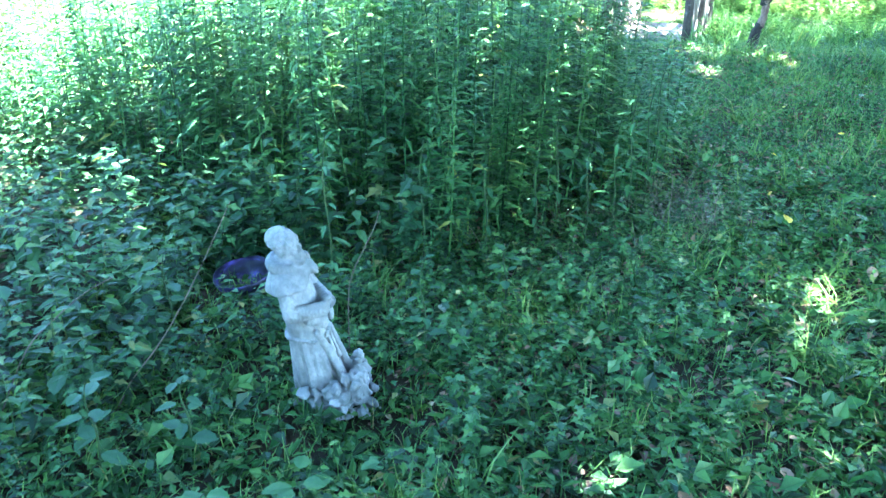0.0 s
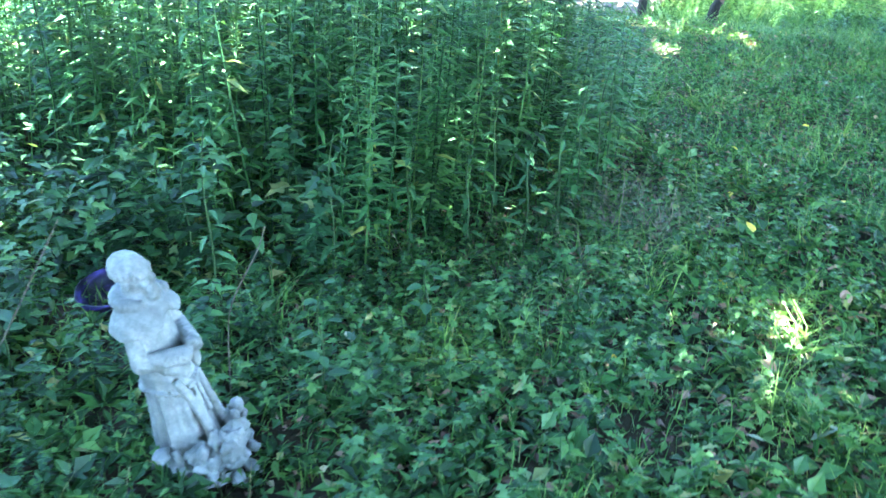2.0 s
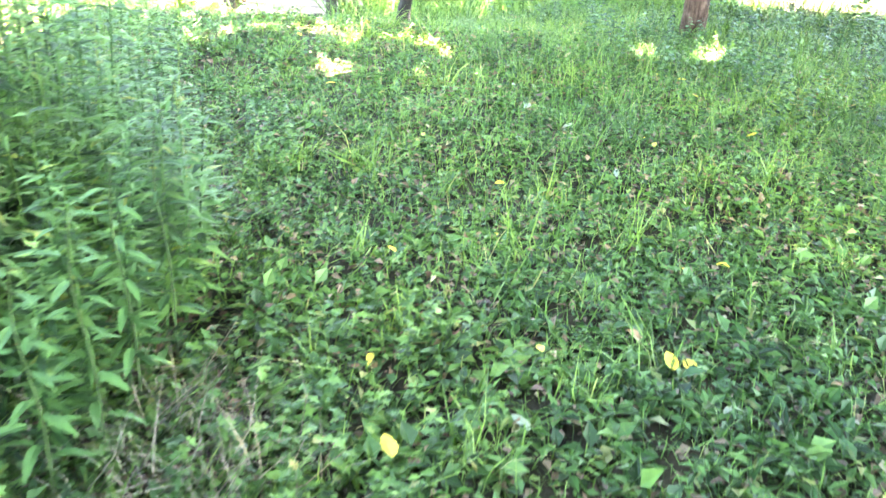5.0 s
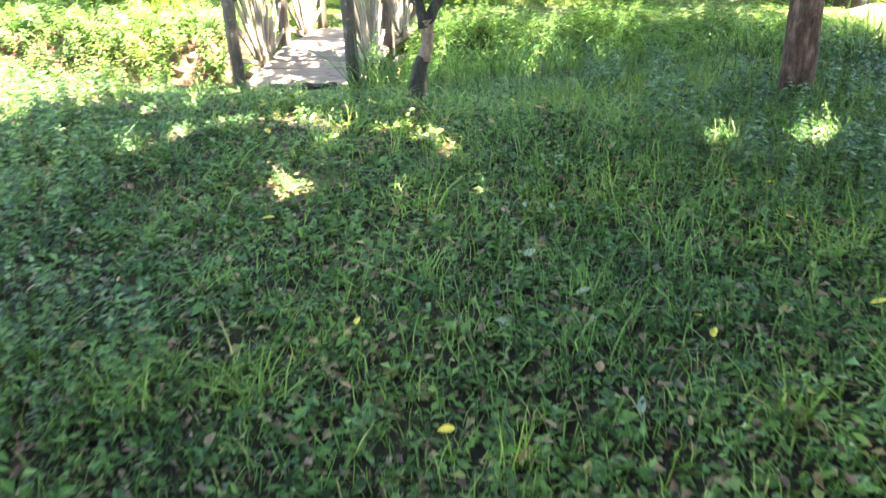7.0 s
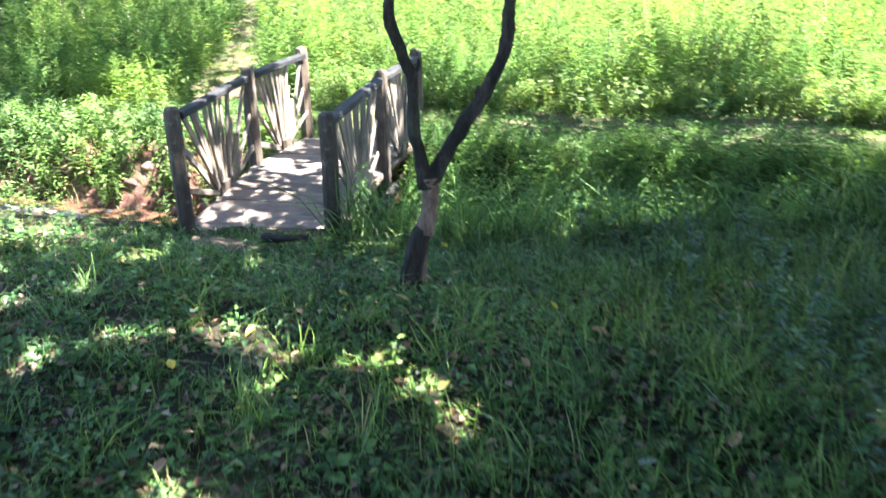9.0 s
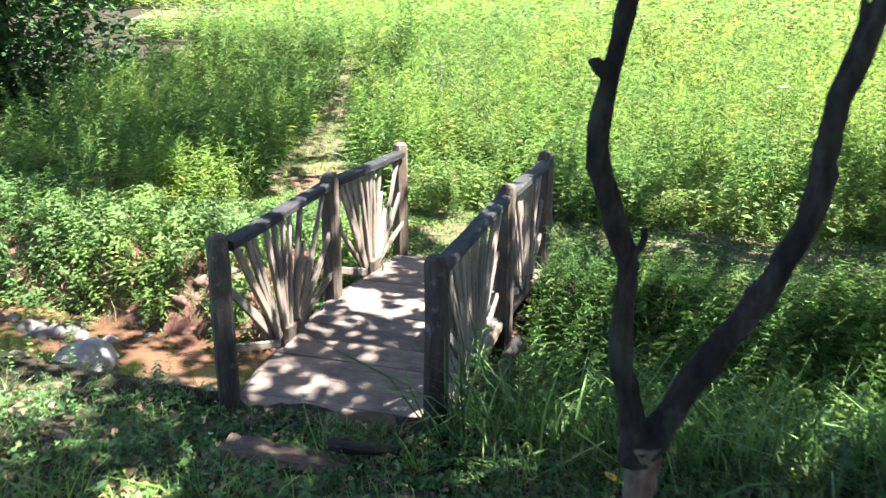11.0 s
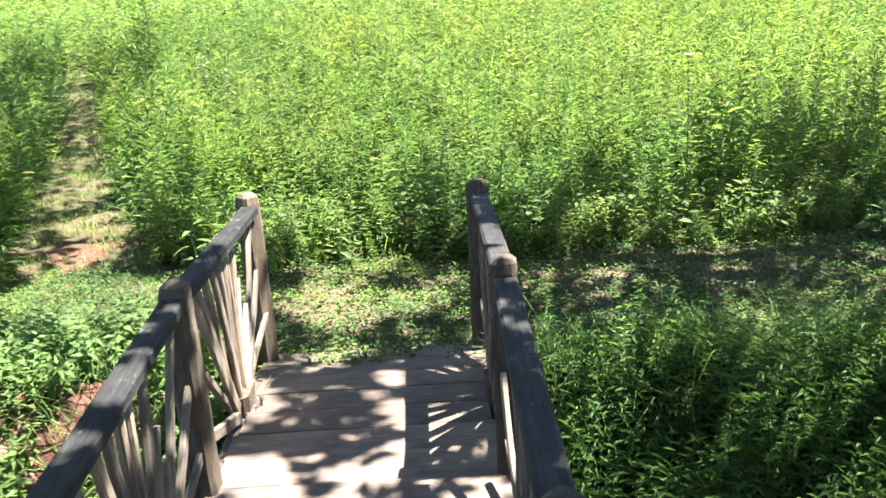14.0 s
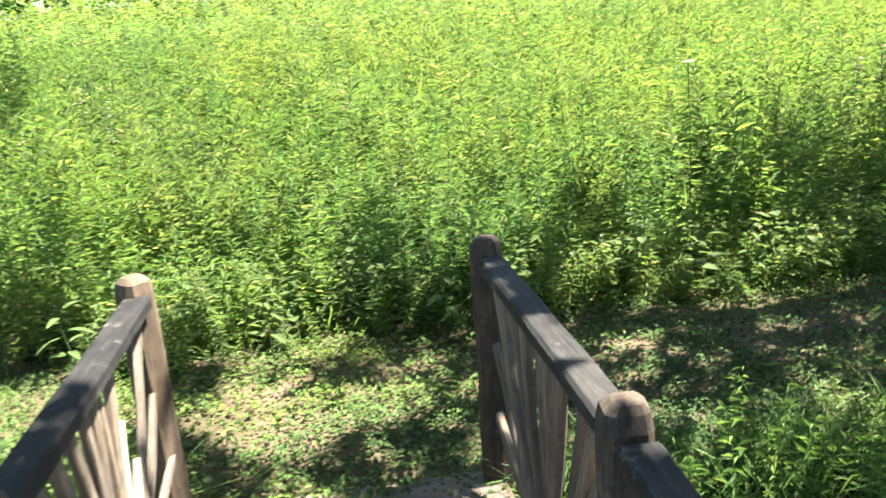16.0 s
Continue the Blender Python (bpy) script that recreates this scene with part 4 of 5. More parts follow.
def leaf_plant(label, x, y, height, leaf, sizes, spots, mat, group, seed):
    """A stem with each large leaf a part of its own, sharing one leaf mesh."""
    g = random.Random(seed)
    p = new("broad_leaved_plant")
    p.location = (x, y, on_ground(x, y))
    part("stem", tube([(0, 0, -0.02), (0.01, 0.01, height * 0.4), (-0.01, 0.015, height * 0.75), (0.01, 0.0, height)], [0.004, 0.0035, 0.003, 0.0015], 6, 0.1, seed), STEM, p, smooth=True)
    first = None
    for i in range(spots):
        t = 0.25 + 0.75 * i / max(spots - 1, 1)
        a = i * 2.4 + g.uniform(-0.4, 0.4)
        m = pose(0.02 * math.cos(a), 0.02 * math.sin(a), height * t, g.uniform(-14, 14), g.uniform(-24, 8), math.degrees(a)) @ Matrix.Scale(sizes * (1.15 - 0.5 * t) * g.uniform(0.8, 1.15), 4)
        if first is None:
            first = soup("leaf", *leaf, mat, p)
            first.matrix_local = m
        else:
            o = new("leaf", first.data)
            o.parent = p
            o.matrix_local = m
    tagged(p, label, "plant", group)
    return p


BIG = broad_leaf(0.62)
LANCE = broad_leaf(0.3, 0.15, 0.42)
spots = [(-0.36, 2.42, 0.16, 0.105, 7), (-0.62, 2.35, 0.14, 0.1, 6), (-0.12, 2.55, 0.12, 0.08, 6), (-0.75, 2.7, 0.28, 0.1, 8), (-1.0, 2.6, 0.34, 0.12, 9), (-1.2, 2.9, 0.4, 0.12, 9),
         (0.0, 3.28, 0.42, 0.085, 9), (-0.95, 3.3, 0.45, 0.11, 9), (-1.35, 2.35, 0.3, 0.12, 8), (-1.5, 3.2, 0.5, 0.12, 9), (0.35, 3.7, 0.3, 0.08, 8), (-0.55, 4.05, 0.5, 0.11, 9),
         (1.62, 2.98, 0.05, 0.11, 4), (-1.05, 3.62, 0.2, 0.07, 8), (-1.1, 2.15, 0.22, 0.12, 7), (-0.85, 2.1, 0.2, 0.1, 7), (-1.6, 2.7, 0.42, 0.13, 8)]
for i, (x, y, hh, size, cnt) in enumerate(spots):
    # all but the front three take the leaf colour darkened for shade
    leaf_plant("low weed with broad toothed green leaves", x, y, hh, BIG, size if i < 3 else 0.78 * size, cnt, HERB if i < 3 else SHADEDLEAF, "broad-leaved weeds round the statue", 300 + i)
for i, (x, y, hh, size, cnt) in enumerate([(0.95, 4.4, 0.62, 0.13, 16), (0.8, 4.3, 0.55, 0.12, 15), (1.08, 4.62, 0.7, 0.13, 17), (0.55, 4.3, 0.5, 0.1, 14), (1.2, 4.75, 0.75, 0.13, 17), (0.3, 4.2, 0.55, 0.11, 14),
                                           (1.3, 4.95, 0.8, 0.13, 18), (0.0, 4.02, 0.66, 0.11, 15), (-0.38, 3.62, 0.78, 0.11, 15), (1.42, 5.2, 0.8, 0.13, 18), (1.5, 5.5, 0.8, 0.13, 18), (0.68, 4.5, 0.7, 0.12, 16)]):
    # every second plant has the leaf darkened to paint the stand's shade
    leaf_plant("upright weed with long drooping pointed leaves", x, y, hh, LANCE, size * 0.72, int(cnt * 1.35), SHADEDLEAF if i % 2 else WEED, "drooping weeds at the stand's edge", 340 + i)
for i, (x, y, hh, size, cnt) in enumerate([(6.37, 15.35, 0.45, 0.12, 8), (6.2, 15.2, 0.35, 0.13, 8), (4.9, 15.95, 0.4, 0.12, 9), (4.5, 16.0, 0.38, 0.11, 9), (5.3, 15.8, 0.42, 0.12, 9), (5.7, 15.55, 0.4, 0.11, 8), (6.7, 15.1, 0.38, 0.12, 8),
                                           (4.15, 16.25, 0.35, 0.12, 8), (7.1, 14.95, 0.4, 0.13, 8), (3.85, 16.35, 0.4, 0.12, 8)]):
    leaf_plant("leafy plant with broad bright green leaves at the meadow's edge", x, y, hh, BIG, size, cnt, MEADOW, "broad-leaved plants at the meadow's edge", 380 + i)

for i, (a, v, hh) in enumerate([(-0.66, 2.72, 0.2), (-0.5, 2.78, 0.12), (-0.7, 2.5, 0.24), (0.68, 2.7, 0.22), (-0.74, 2.15, 0.3), (-0.72, 1.8, 0.36)]):
    leaf_plant("small bright green weed beside the bridge post", BX + a * CB - v * SB, BY + a * SB + v * CB, hh, BIG, 0.05, 8, MEADOW, "weeds by the bridge posts", 420 + i)

g = random.Random(58)
for i in range(26):
    a, v = -1.3 + 0.3 * i + g.uniform(-0.12, 0.12), g.uniform(4.0, 4.5)
    leaf_plant("low leafy plant with broad sunlit leaves at the meadow's foot", BX + a * CB - v * SB, BY + a * SB + v * CB, g.uniform(0.22, 0.45), BIG if i % 3 else LANCE,
               g.uniform(0.09, 0.15), 9, MEADOW if i % 2 else MEADOWGREEN, "leafy plants at the meadow's foot", 440 + i)

# a dry reddish weed caught where the slats meet the deck
dry = new("dry_weed")
dry.location = (BX - 0.47 * CB - 1.98 * SB, BY - 0.47 * SB + 1.98 * CB, deck_z(1.98))
g = random.Random(19)
for k in range(9):
    a = g.uniform(0, 6.28)
    part("stem", tube([(0, 0, 0), (0.03 * math.cos(a), 0.03 * math.sin(a), g.uniform(0.03, 0.08)), (0.08 * math.cos(a), 0.08 * math.sin(a), g.uniform(0.05, 0.13))], [0.002, 0.0016, 0.001], 5, 0.2, 60 + k), DRY, dry)
tagged(dry, "small dry brown weed lying on the deck boards", "weed")

# ---- stuff that grows: weeds, grass, meadow ----
def field(n, x0, x1, y0, y1):
    return rng.uniform(x0, x1, n), rng.uniform(y0, y1, n)


def grown(name, label, shapes, x, y, size, lean, mat, sink=0.02, category="plants", stretch=None):
    """Plants of several shapes over the places given, baked into one object of stuff."""
    z = ground_z(x, y) - sink
    which = rng.integers(0, len(shapes), len(x))
    some = []
    for i, s in enumerate(shapes):
        p = which == i
        c = int(p.sum())
        if not c:
            continue
        sz = np.repeat(size[p][:, None], 3, 1)
        if stretch is not None:
            sz[:, :2] = stretch[p][:, None] if np.ndim(stretch) else stretch
        some.append(strew(s, np.stack([x[p], y[p], z[p]], -1), turns(rng.uniform(0, 6.28, c), rng.normal(0, lean, c), rng.uniform(0, 6.28, c)), sz))
    ob = soup(name, *merged(some), mat)
    return tagged(ob, label, category, kind="stuff")


def path_edge(y):
    """The left edge of the trodden way before the bridge."""
    return np.interp(y, [2.5, 3.2, 3.6, 4.35, 4.75, 5.2, 5.6, 6.8, 9.0, 12.0], [-0.9, -0.35, 0.05, 0.5, 1.1, 1.5, 1.72, 1.7, 1.6, 1.3])


def in_hill_path(x, y):
    c = np.interp(y, [15.8, 17.4, 18.3, 19.45, 21.1, 23.9, 27.0, 29.0], [2.72, 2.8, 2.86, 2.94, 3.1, 3.34, 3.48, 3.56])
    w = np.interp(y, [16.0, 18.0, 21.0, 25.0, 29.0], [0.52, 0.44, 0.38, 0.3, 0.16])
    return (np.abs(x - c) < w) & (y > 15.6) & (y < 29.5)



# tall stand of goldenrod beside the way
GOLD = [weed_shape(52, 0.26, None, 0.11, 0.23, True, s, 0.33, 0.05, 0.55, 0.45) for s in range(4)]
x, y = field(2500, -3.4, 1.75, 3.9, 9.0)
d = path_edge(y) - x
ok = (d > 0.05) & (x < 1.6 - 0.75 * np.clip(y - 6.3, 0, None)) & (y > 4.15 + 0.4 * np.clip(-x - 0.2, 0, 3) - 0.2 * x)
ok &= rng.random(len(x)) < (0.45 + 0.55 * smooth(-3, -0.5, x)) * (0.6 + 0.4 * smooth(6.5, 5.5, y))
x, y, d = x[ok], y[ok], d[ok]
hgt = rng.uniform(1.05, 1.6, len(x)) * (0.38 + 0.62 * smooth(-0.1, 0.75, d)) * (0.75 + 0.25 * smooth(-3.0, -0.5, x))
grown("goldenrod_stand", "tall dense stand of leafy green goldenrod stems", GOLD, x, y, hgt, 0.06, WEED, stretch=rng.uniform(0.85, 1.25, len(x)))
# lower weeds of the shade
NETTLE = [weed_shape(20, 0.16, near_leaf(0.5, 0.15, 0.24) if s % 2 else lobed_leaf(), 0.185, 0.5, True, 10 + s, 0.25, 0.08, 0.75, 0.15) for s in range(4)]
x, y = field(2000, -3.2, 1.8, 1.4, 7.0)
d = path_edge(y) - x
ok = (np.hypot(x + 0.72, y - 3.64) > 0.26) & (d > -0.1) & (np.hypot(x + 0.29, y - 2.95) > 0.27) & ~((np.hypot(x, y - 0.45) < 0.7)) & (x < 1.6 - 0.7 * np.clip(y - 6.6, 0, None))
x, y, d = x[ok], y[ok], d[ok]
hgt = rng.uniform(0.22, 0.5, len(x)) * (0.4 + 0.6 * smooth(0, 0.7, d)) * (0.68 + 0.32 * smooth(2.6, 3.9, y - 0.5 * x * (x < 0))) * (1 + 0.45 * smooth(3.5, 4.3, y) * smooth(0.15, 0.5, d) * smooth(-1.2, -0.4, x))
# leaf colour darkened on top of the shade these weeds stand in
grown("shade_weeds", "thick low weeds with broad green leaves in the shade", NETTLE, x, y, hgt, 0.2, SHADEDLEAF)
# grey dead stems at the stand's corner
x, y = rng.normal(1.4, 0.14, 300), rng.normal(4.72, 0.2, 300)
grown("dead_stems", "matted grey-brown dead stems at the edge of the weeds", [blade_shape(0.7, 0.012), blade_shape(1.2, 0.01)], x, y, rng.uniform(0.12, 0.36, 300), 0.6, DRY)
x, y = rng.normal(0.75, 0.35, 150), rng.normal(4.15, 0.2, 150)
grown("dead_stems", "dry grass stalks lying at the foot of the weeds", [blade_shape(0.7, 0.014), blade_shape(1.2, 0.012)], x, y, rng.uniform(0.1, 0.28, 150), 0.7, DRY)

# sward of the way: grass and small round-leaved herbs
def sward(n, x0, x1, y0, y1):
    x, y = field(n, x0, x1, y0, y1)
    lx, ly = local(x, y)
    ok = (ly < np.where(lx < -0.8, 0.1, 0.45)) & ~((np.abs(lx) < 0.56) & (ly > -0.1))
    worn = wavy(x, y, 1.1) + 0.5 * wavy(x, y, 0.35)
    ok &= rng.random(n) < 1 - 0.62 * smooth(0.0, 0.8, worn) * smooth(2.4, 1.2, np.abs(lx + 0.2 - 0.12 * ly)) * smooth(5.0, 6.4, y)
    return x[ok], y[ok]


BLADES = [blade_shape(b, w) for b, w in ((0.3, 0.05), (0.6, 0.045), (0.9, 0.05), (1.2, 0.04))]
LONGISH = [blade_shape(b, w) for b, w in ((0.8, 0.035), (1.3, 0.03), (1.8, 0.035))]
CLOVER = [leaf_shape(0.75, 0.15, 0.2, False), leaf_shape(0.62, 0.2, 0.25, False)]
x, y = sward(82000, -1.5, 6.6, 1.3, 12.4)
wild = smooth(1.4, 3.0, local(x, y)[0]) * smooth(5.0, 8.0, y)
grown("grass", "short trodden grass of the shaded way", BLADES, x, y, rng.uniform(0.05, 0.13, len(x)) * (1 + 0.7 * wild), 0.4, GRASS, 0.005, "grass", rng.uniform(0.07, 0.11, len(x)))
x, y = sward(52000, -1.5, 6.3, 1.3, 12.2)
z = ground_z(x, y)
n = len(x)
some = []
for s, p in zip(CLOVER, np.split(rng.permutation(n), [n // 3])):
    c = len(p)
    some.append(strew(s, np.stack([x[p], y[p], z[p] + rng.uniform(0.005, 0.05, c)], -1), turns(rng.uniform(0, 6.28, c), rng.normal(0, 0.35, c), rng.uniform(0, 6.28, c)), 0.014 + 0.034 * rng.random(c) ** 2))
tagged(soup("ground_herbs", *merged(some), HERB), "low round-leaved herbs carpeting the way", "ground cover", kind="stuff")


def rosette(leaf, count, rise, seed):
    """Leaves that spread from one crown, of about length 1, some flat and some lifted."""
    g = np.random.default_rng(seed)
    yaw = np.arange(count) * 2.4 + g.uniform(-0.3, 0.3, count)
    rot = turns(yaw, np.zeros(count), np.zeros(count)) @ turns(np.zeros(count), -g.uniform(0.0, rise, count), np.zeros(count)) @ _roll(g.uniform(-0.4, 0.4, count))
    base = np.stack([0.12 * np.cos(yaw), 0.12 * np.sin(yaw), g.uniform(0, 0.5, count)], -1)
    return strew(leaf, base, rot, g.uniform(0.6, 1.1, count))


ROSETTES = [rosette(leaf_shape(0.5, 0.15, 0.3, False), 6, 0.7, 130), rosette(leaf_shape(0.3, 0.15, 0.35, False), 9, 0.9, 131), rosette(leaf_shape(0.66, 0.2, 0.2, False), 5, 0.6, 132)]
x, y = sward(21000, -1.5, 6.3, 1.3, 12.2)
near = smooth(6.5, 4.5, y)
keep = rng.random(len(x)) < 0.8 + 0.2 * near
x, y, near = x[keep], y[keep], near[keep]
grown("ground_herbs", "leafy rosettes of low herbs filling the way", ROSETTES, x, y, rng.uniform(0.03, 0.068, len(x)) * (1 + 0.3 * near), 0.3, HERB, 0.0, "ground cover")
x, y = field(16000, -6.0, 11.0, -4.5, 10.5)
ok = (y < 1.35) | (x > 6.5) | (x < -2.6)
x, y = x[ok], y[ok]
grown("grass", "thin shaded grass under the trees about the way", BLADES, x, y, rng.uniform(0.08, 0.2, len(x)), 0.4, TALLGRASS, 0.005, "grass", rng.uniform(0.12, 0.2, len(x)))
SPRIG = [weed_shape(9, 0.25, None, 0.42, 0.42, False, 60 + s, 0.3, 0.06, 0.8, 0.2) for s in range(3)]
x, y = sward(1600, -1.5, 6.0, 1.4, 12.2)
grown("sprigs", "small leafy sprigs among the grass", SPRIG, x, y, rng.uniform(0.06, 0.13, len(x)), 0.3, HERB, 0.01)
x, y = field(850, 0.7, 2.4, 5.8, 11.4)
ok = x < path_edge(y) + 0.3 * wavy(x, y, 0.8) + 0.25
x, y = x[ok], y[ok]
grown("edge_weeds", "bushy grey-green weeds along the way", NETTLE, x, y, rng.uniform(0.12, 0.3, len(x)), 0.25, HERB)
LOW = [weed_shape(13, 0.25, lobed_leaf(0.75), 0.32, 0.5, True, 110 + s, 0.3, 0.1, 0.9, 0.1) for s in range(4)]
x, y = field(2300, -0.4, 2.4, 2.0, 5.2)
ok = (np.hypot(x + 0.27, y - 2.85) > 0.34) & (x > path_edge(y) - 0.15) & (rng.random(2300) < 0.8 - 0.65 * smooth(0.4, 1.6, x - path_edge(y)))
x, y = x[ok], y[ok]
grown("low_weeds", "clumps of leafy weeds creeping into the way", LOW, x, y, rng.uniform(0.07, 0.17, len(x)), 0.3, HERB)
x, y = sward(800, 0.4, 7.0, 4.5, 12.0)
grown("low_weeds", "scattered leafy weeds in the trodden grass", LOW, x, y, rng.uniform(0.05, 0.11, len(x)), 0.3, WEED)
tx, ty = sward(280, -0.3, 6.0, 2.0, 11.8)
x, y = np.repeat(tx, 26) + rng.normal(0, 0.035, len(tx) * 26), np.repeat(ty, 26) + rng.normal(0, 0.035, len(tx) * 26)
grown("grass_tufts", "tufts of longer arching grass in the way", LONGISH, x, y, rng.uniform(0.1, 0.27, len(x)), 0.45, GRASS, 0.005, "grass", rng.uniform(0.1, 0.2, len(x)))
# long grass to the right of the way and about the far tree
x, y = field(50000, 3.2, 9.0, 4.0, 13.2)
lx, ly = local(x, y)
ok = (lx > 0.95 + 0.25 * wavy(x, y, 1.0) + 0.5 * smooth(9.5, 7.5, y)) & (ly < 0.5) & (x > np.interp(y, [4, 7, 8, 8.6, 9.4, 10.5], [5.2, 4.95, 4.8, 4.55, 4.2, 3.9]))
x, y = x[ok], y[ok]
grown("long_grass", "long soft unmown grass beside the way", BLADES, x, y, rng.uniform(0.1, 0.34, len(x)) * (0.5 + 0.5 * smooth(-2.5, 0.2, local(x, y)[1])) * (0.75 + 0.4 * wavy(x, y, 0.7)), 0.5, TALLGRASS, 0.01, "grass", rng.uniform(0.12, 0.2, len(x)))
x, y = field(900, 4.0, 9.5, 6.0, 13.0)
lx, ly = local(x, y)
ok = (lx > 1.3) & (ly < 0.4) & (x > 4.7)
x, y = x[ok], y[ok]
# again the leaf with shade put into its colour
grown("shade_weeds", "leafy weeds standing in the long grass", NETTLE, x, y, rng.uniform(0.14, 0.36, len(x)), 0.3, SHADEDLEAF)


# both banks of the stream
BUSHY = [weed_shape(24, 0.12, leaf_shape(0.42, 0.15, 0.3, False), 0.18, 0.42, False, 70 + s, 0.3, 0.1, 0.8, 0.2) for s in range(4)]

LUSH = [weed_shape(20, 0.1, leaf_shape(0.36, 0.15, 0.35, True), 0.3, 0.45, True, 75 + s, 0.3, 0.1, 0.7, 0.5) for s in range(4)]


def bank(n, a0, a1, b0, b1):
    a, b = rng.uniform(a0, a1, n), rng.uniform(b0, b1, n)
    return BX + a * CB - b * SB, BY + a * SB + b * CB, a, b


LONG = [blade_shape(b, w) for b, w in ((0.35, 0.022), (0.7, 0.02), (1.1, 0.022), (1.5, 0.02))]
x, y, a, b = bank(26000, 0.58, 6.0, -0.2, 2.8)
ok = rng.random(len(a)) < 0.35 + 0.65 * smooth(0.6, 0.9, b)
x, y, b = x[ok], y[ok], b[ok]
hg = rng.uniform(0.2, 0.44, len(x)) * (0.45 + 0.55 * smooth(2.6, 2.0, b)) * (1 + 0.35 * smooth(1.9, 1.2, b))
grown("bank_grass", "dense drooping long grass over the stream bank", LONG, x, y, hg, 0.45, BANKLEAF, 0.01, "grass")
x, y, a, b = bank(2900, 0.62, 5.0, 0.3, 2.45)
grown("bank_weeds", "narrow-leaved weeds in the bank's long grass", [weed_shape(28, 0.1, leaf_shape(0.18, 0.15, 0.45, False), 0.15, 0.2, False, 80 + s, 0.4, 0.08, 0.6, 0.6) for s in range(3)], x, y, rng.uniform(0.36, 0.72, len(x)) * (1 - 0.5 * smooth(1.9, 2.45, b)), 0.32, BANKLEAF)
x, y, a, b = bank(1700, -5.5, -0.68, 1.55, 3.1)
ok = rng.random(len(a)) < 0.02 + 0.98 * smooth(1.8, 2.3, b + 0.45 * wavy(x, y, 0.6) + 0.4 * smooth(-1.3, -0.9, a) + 0.35 * smooth(-2.6, -3.2, a))
x, y, b = x[ok], y[ok], b[ok]
grown("bank_weeds", "bright leafy weeds on top of the muddy bank", LUSH, x, y, rng.uniform(0.14, 0.34, len(x)), 0.35, MEADOWGREEN)
x, y, a, b = bank(5200, -6.0, -0.6, 1.9, 3.0)
grown("bank_grass", "tufts of grass hanging over the mud bank", LONG, x, y, rng.uniform(0.12, 0.32, len(x)), 0.4, TALLGRASS, 0.01, "grass")
x, y, a, b = bank(8000, -7.0, -0.58, -0.6, 0.7)
ok = (b < 0.15) | (a < -3.2) | (a > -0.9)
x, y = x[ok], y[ok]
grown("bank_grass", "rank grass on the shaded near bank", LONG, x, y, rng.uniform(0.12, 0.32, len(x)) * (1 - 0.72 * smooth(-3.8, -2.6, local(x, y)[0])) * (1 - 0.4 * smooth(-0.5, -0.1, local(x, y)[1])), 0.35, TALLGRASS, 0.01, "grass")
x, y, a, b = bank(300, -7.0, -0.9, -0.6, 0.35)
grown("bank_weeds", "leafy weeds on the shaded near bank", NETTLE, x, y, rng.uniform(0.1, 0.22, len(x)), 0.25, HERB)

# mown strip beyond the bridge and the trodden path uphill
x, y, a, b = bank(80000, -4.2, 5.5, 2.45, 4.4)
worn = wavy(x, y, 0.9) + 0.6 * wavy(x, y, 0.3)
ok = rng.random(len(a)) < 1 - 0.55 * smooth(0.05, 0.9, worn + 0.5 * smooth(3.4, 4.0, b))
x, y = x[ok], y[ok]
n = len(x)
z = ground_z(x, y)
some = []
for s, p in zip(CLOVER, np.array_split(rng.permutation(n), 2)):
    c = len(p)
    some.append(strew(s, np.stack([x[p], y[p], z[p] + rng.uniform(0.005, 0.05, c)], -1), turns(rng.uniform(0, 6.28, c), rng.normal(0, 0.4, c), rng.uniform(0, 6.28, c)), rng.uniform(0.013, 0.033, c)))
tagged(soup("ground_herbs", *merged(some), STRIPLEAF), "patchy clover and herbs on the mown strip", "ground cover", kind="stuff")
x, y = field(60000, 2.0, 4.2, 15.6, 29.0)
ok = in_hill_path(x, y) & (rng.random(60000) < 0.85 - 0.65 * smooth(0, 0.8, wavy(x, y, 0.5)))
x, y = x[ok], y[ok]
grown("grass", "thin trodden grass on the hill path", BLADES, x, y, rng.uniform(0.04, 0.1, len(x)), 0.4, GRASS, 0.005, "grass")

# the meadow
TALL = [weed_shape(46, 0.08, leaf_shape(0.17, 0.15, 0.35, False), 0.15, 0.2, False, 20 + s, 0.35, 0.08, 0.4, 1.0) for s in range(6)]
LEAFY = [weed_shape(26, 0.05, leaf_shape(0.3, 0.15, 0.35, False), 0.19, 0.3, False, 30 + s, 0.35, 0.08, 0.6, 0.6) for s in range(4)]
FAR = [weed_shape(22, 0.25, leaf_shape(0.19, 0.15, 0.35, False), 0.18, 0.2, False, 40 + s, 0.3, 0.08, 0.45, 1.0) for s in range(4)]


def meadow(n, b0, b1, a0=-9.0, a1=13.0):
    x, y, a, b = bank(n, a0, a1, b0, b1)
    edge = 4.05 + 0.18 * wavy(x, y, 1.0) + 0.15 * smooth(0, 5, a)
    edge = np.where(a < -2.4, edge - 1.3 * smooth(-2.4, -3.2, a), edge)
    ok = (b > edge) & ~in_hill_path(x, y)
    return x[ok], y[ok], (b - edge)[ok]


def uneven(x, y):
    """Thick and thin, high and low over the meadow."""
    return 0.84 + 0.22 * wavy(x, y, 1.6) + 0.2 * wavy(y, x, 0.55)


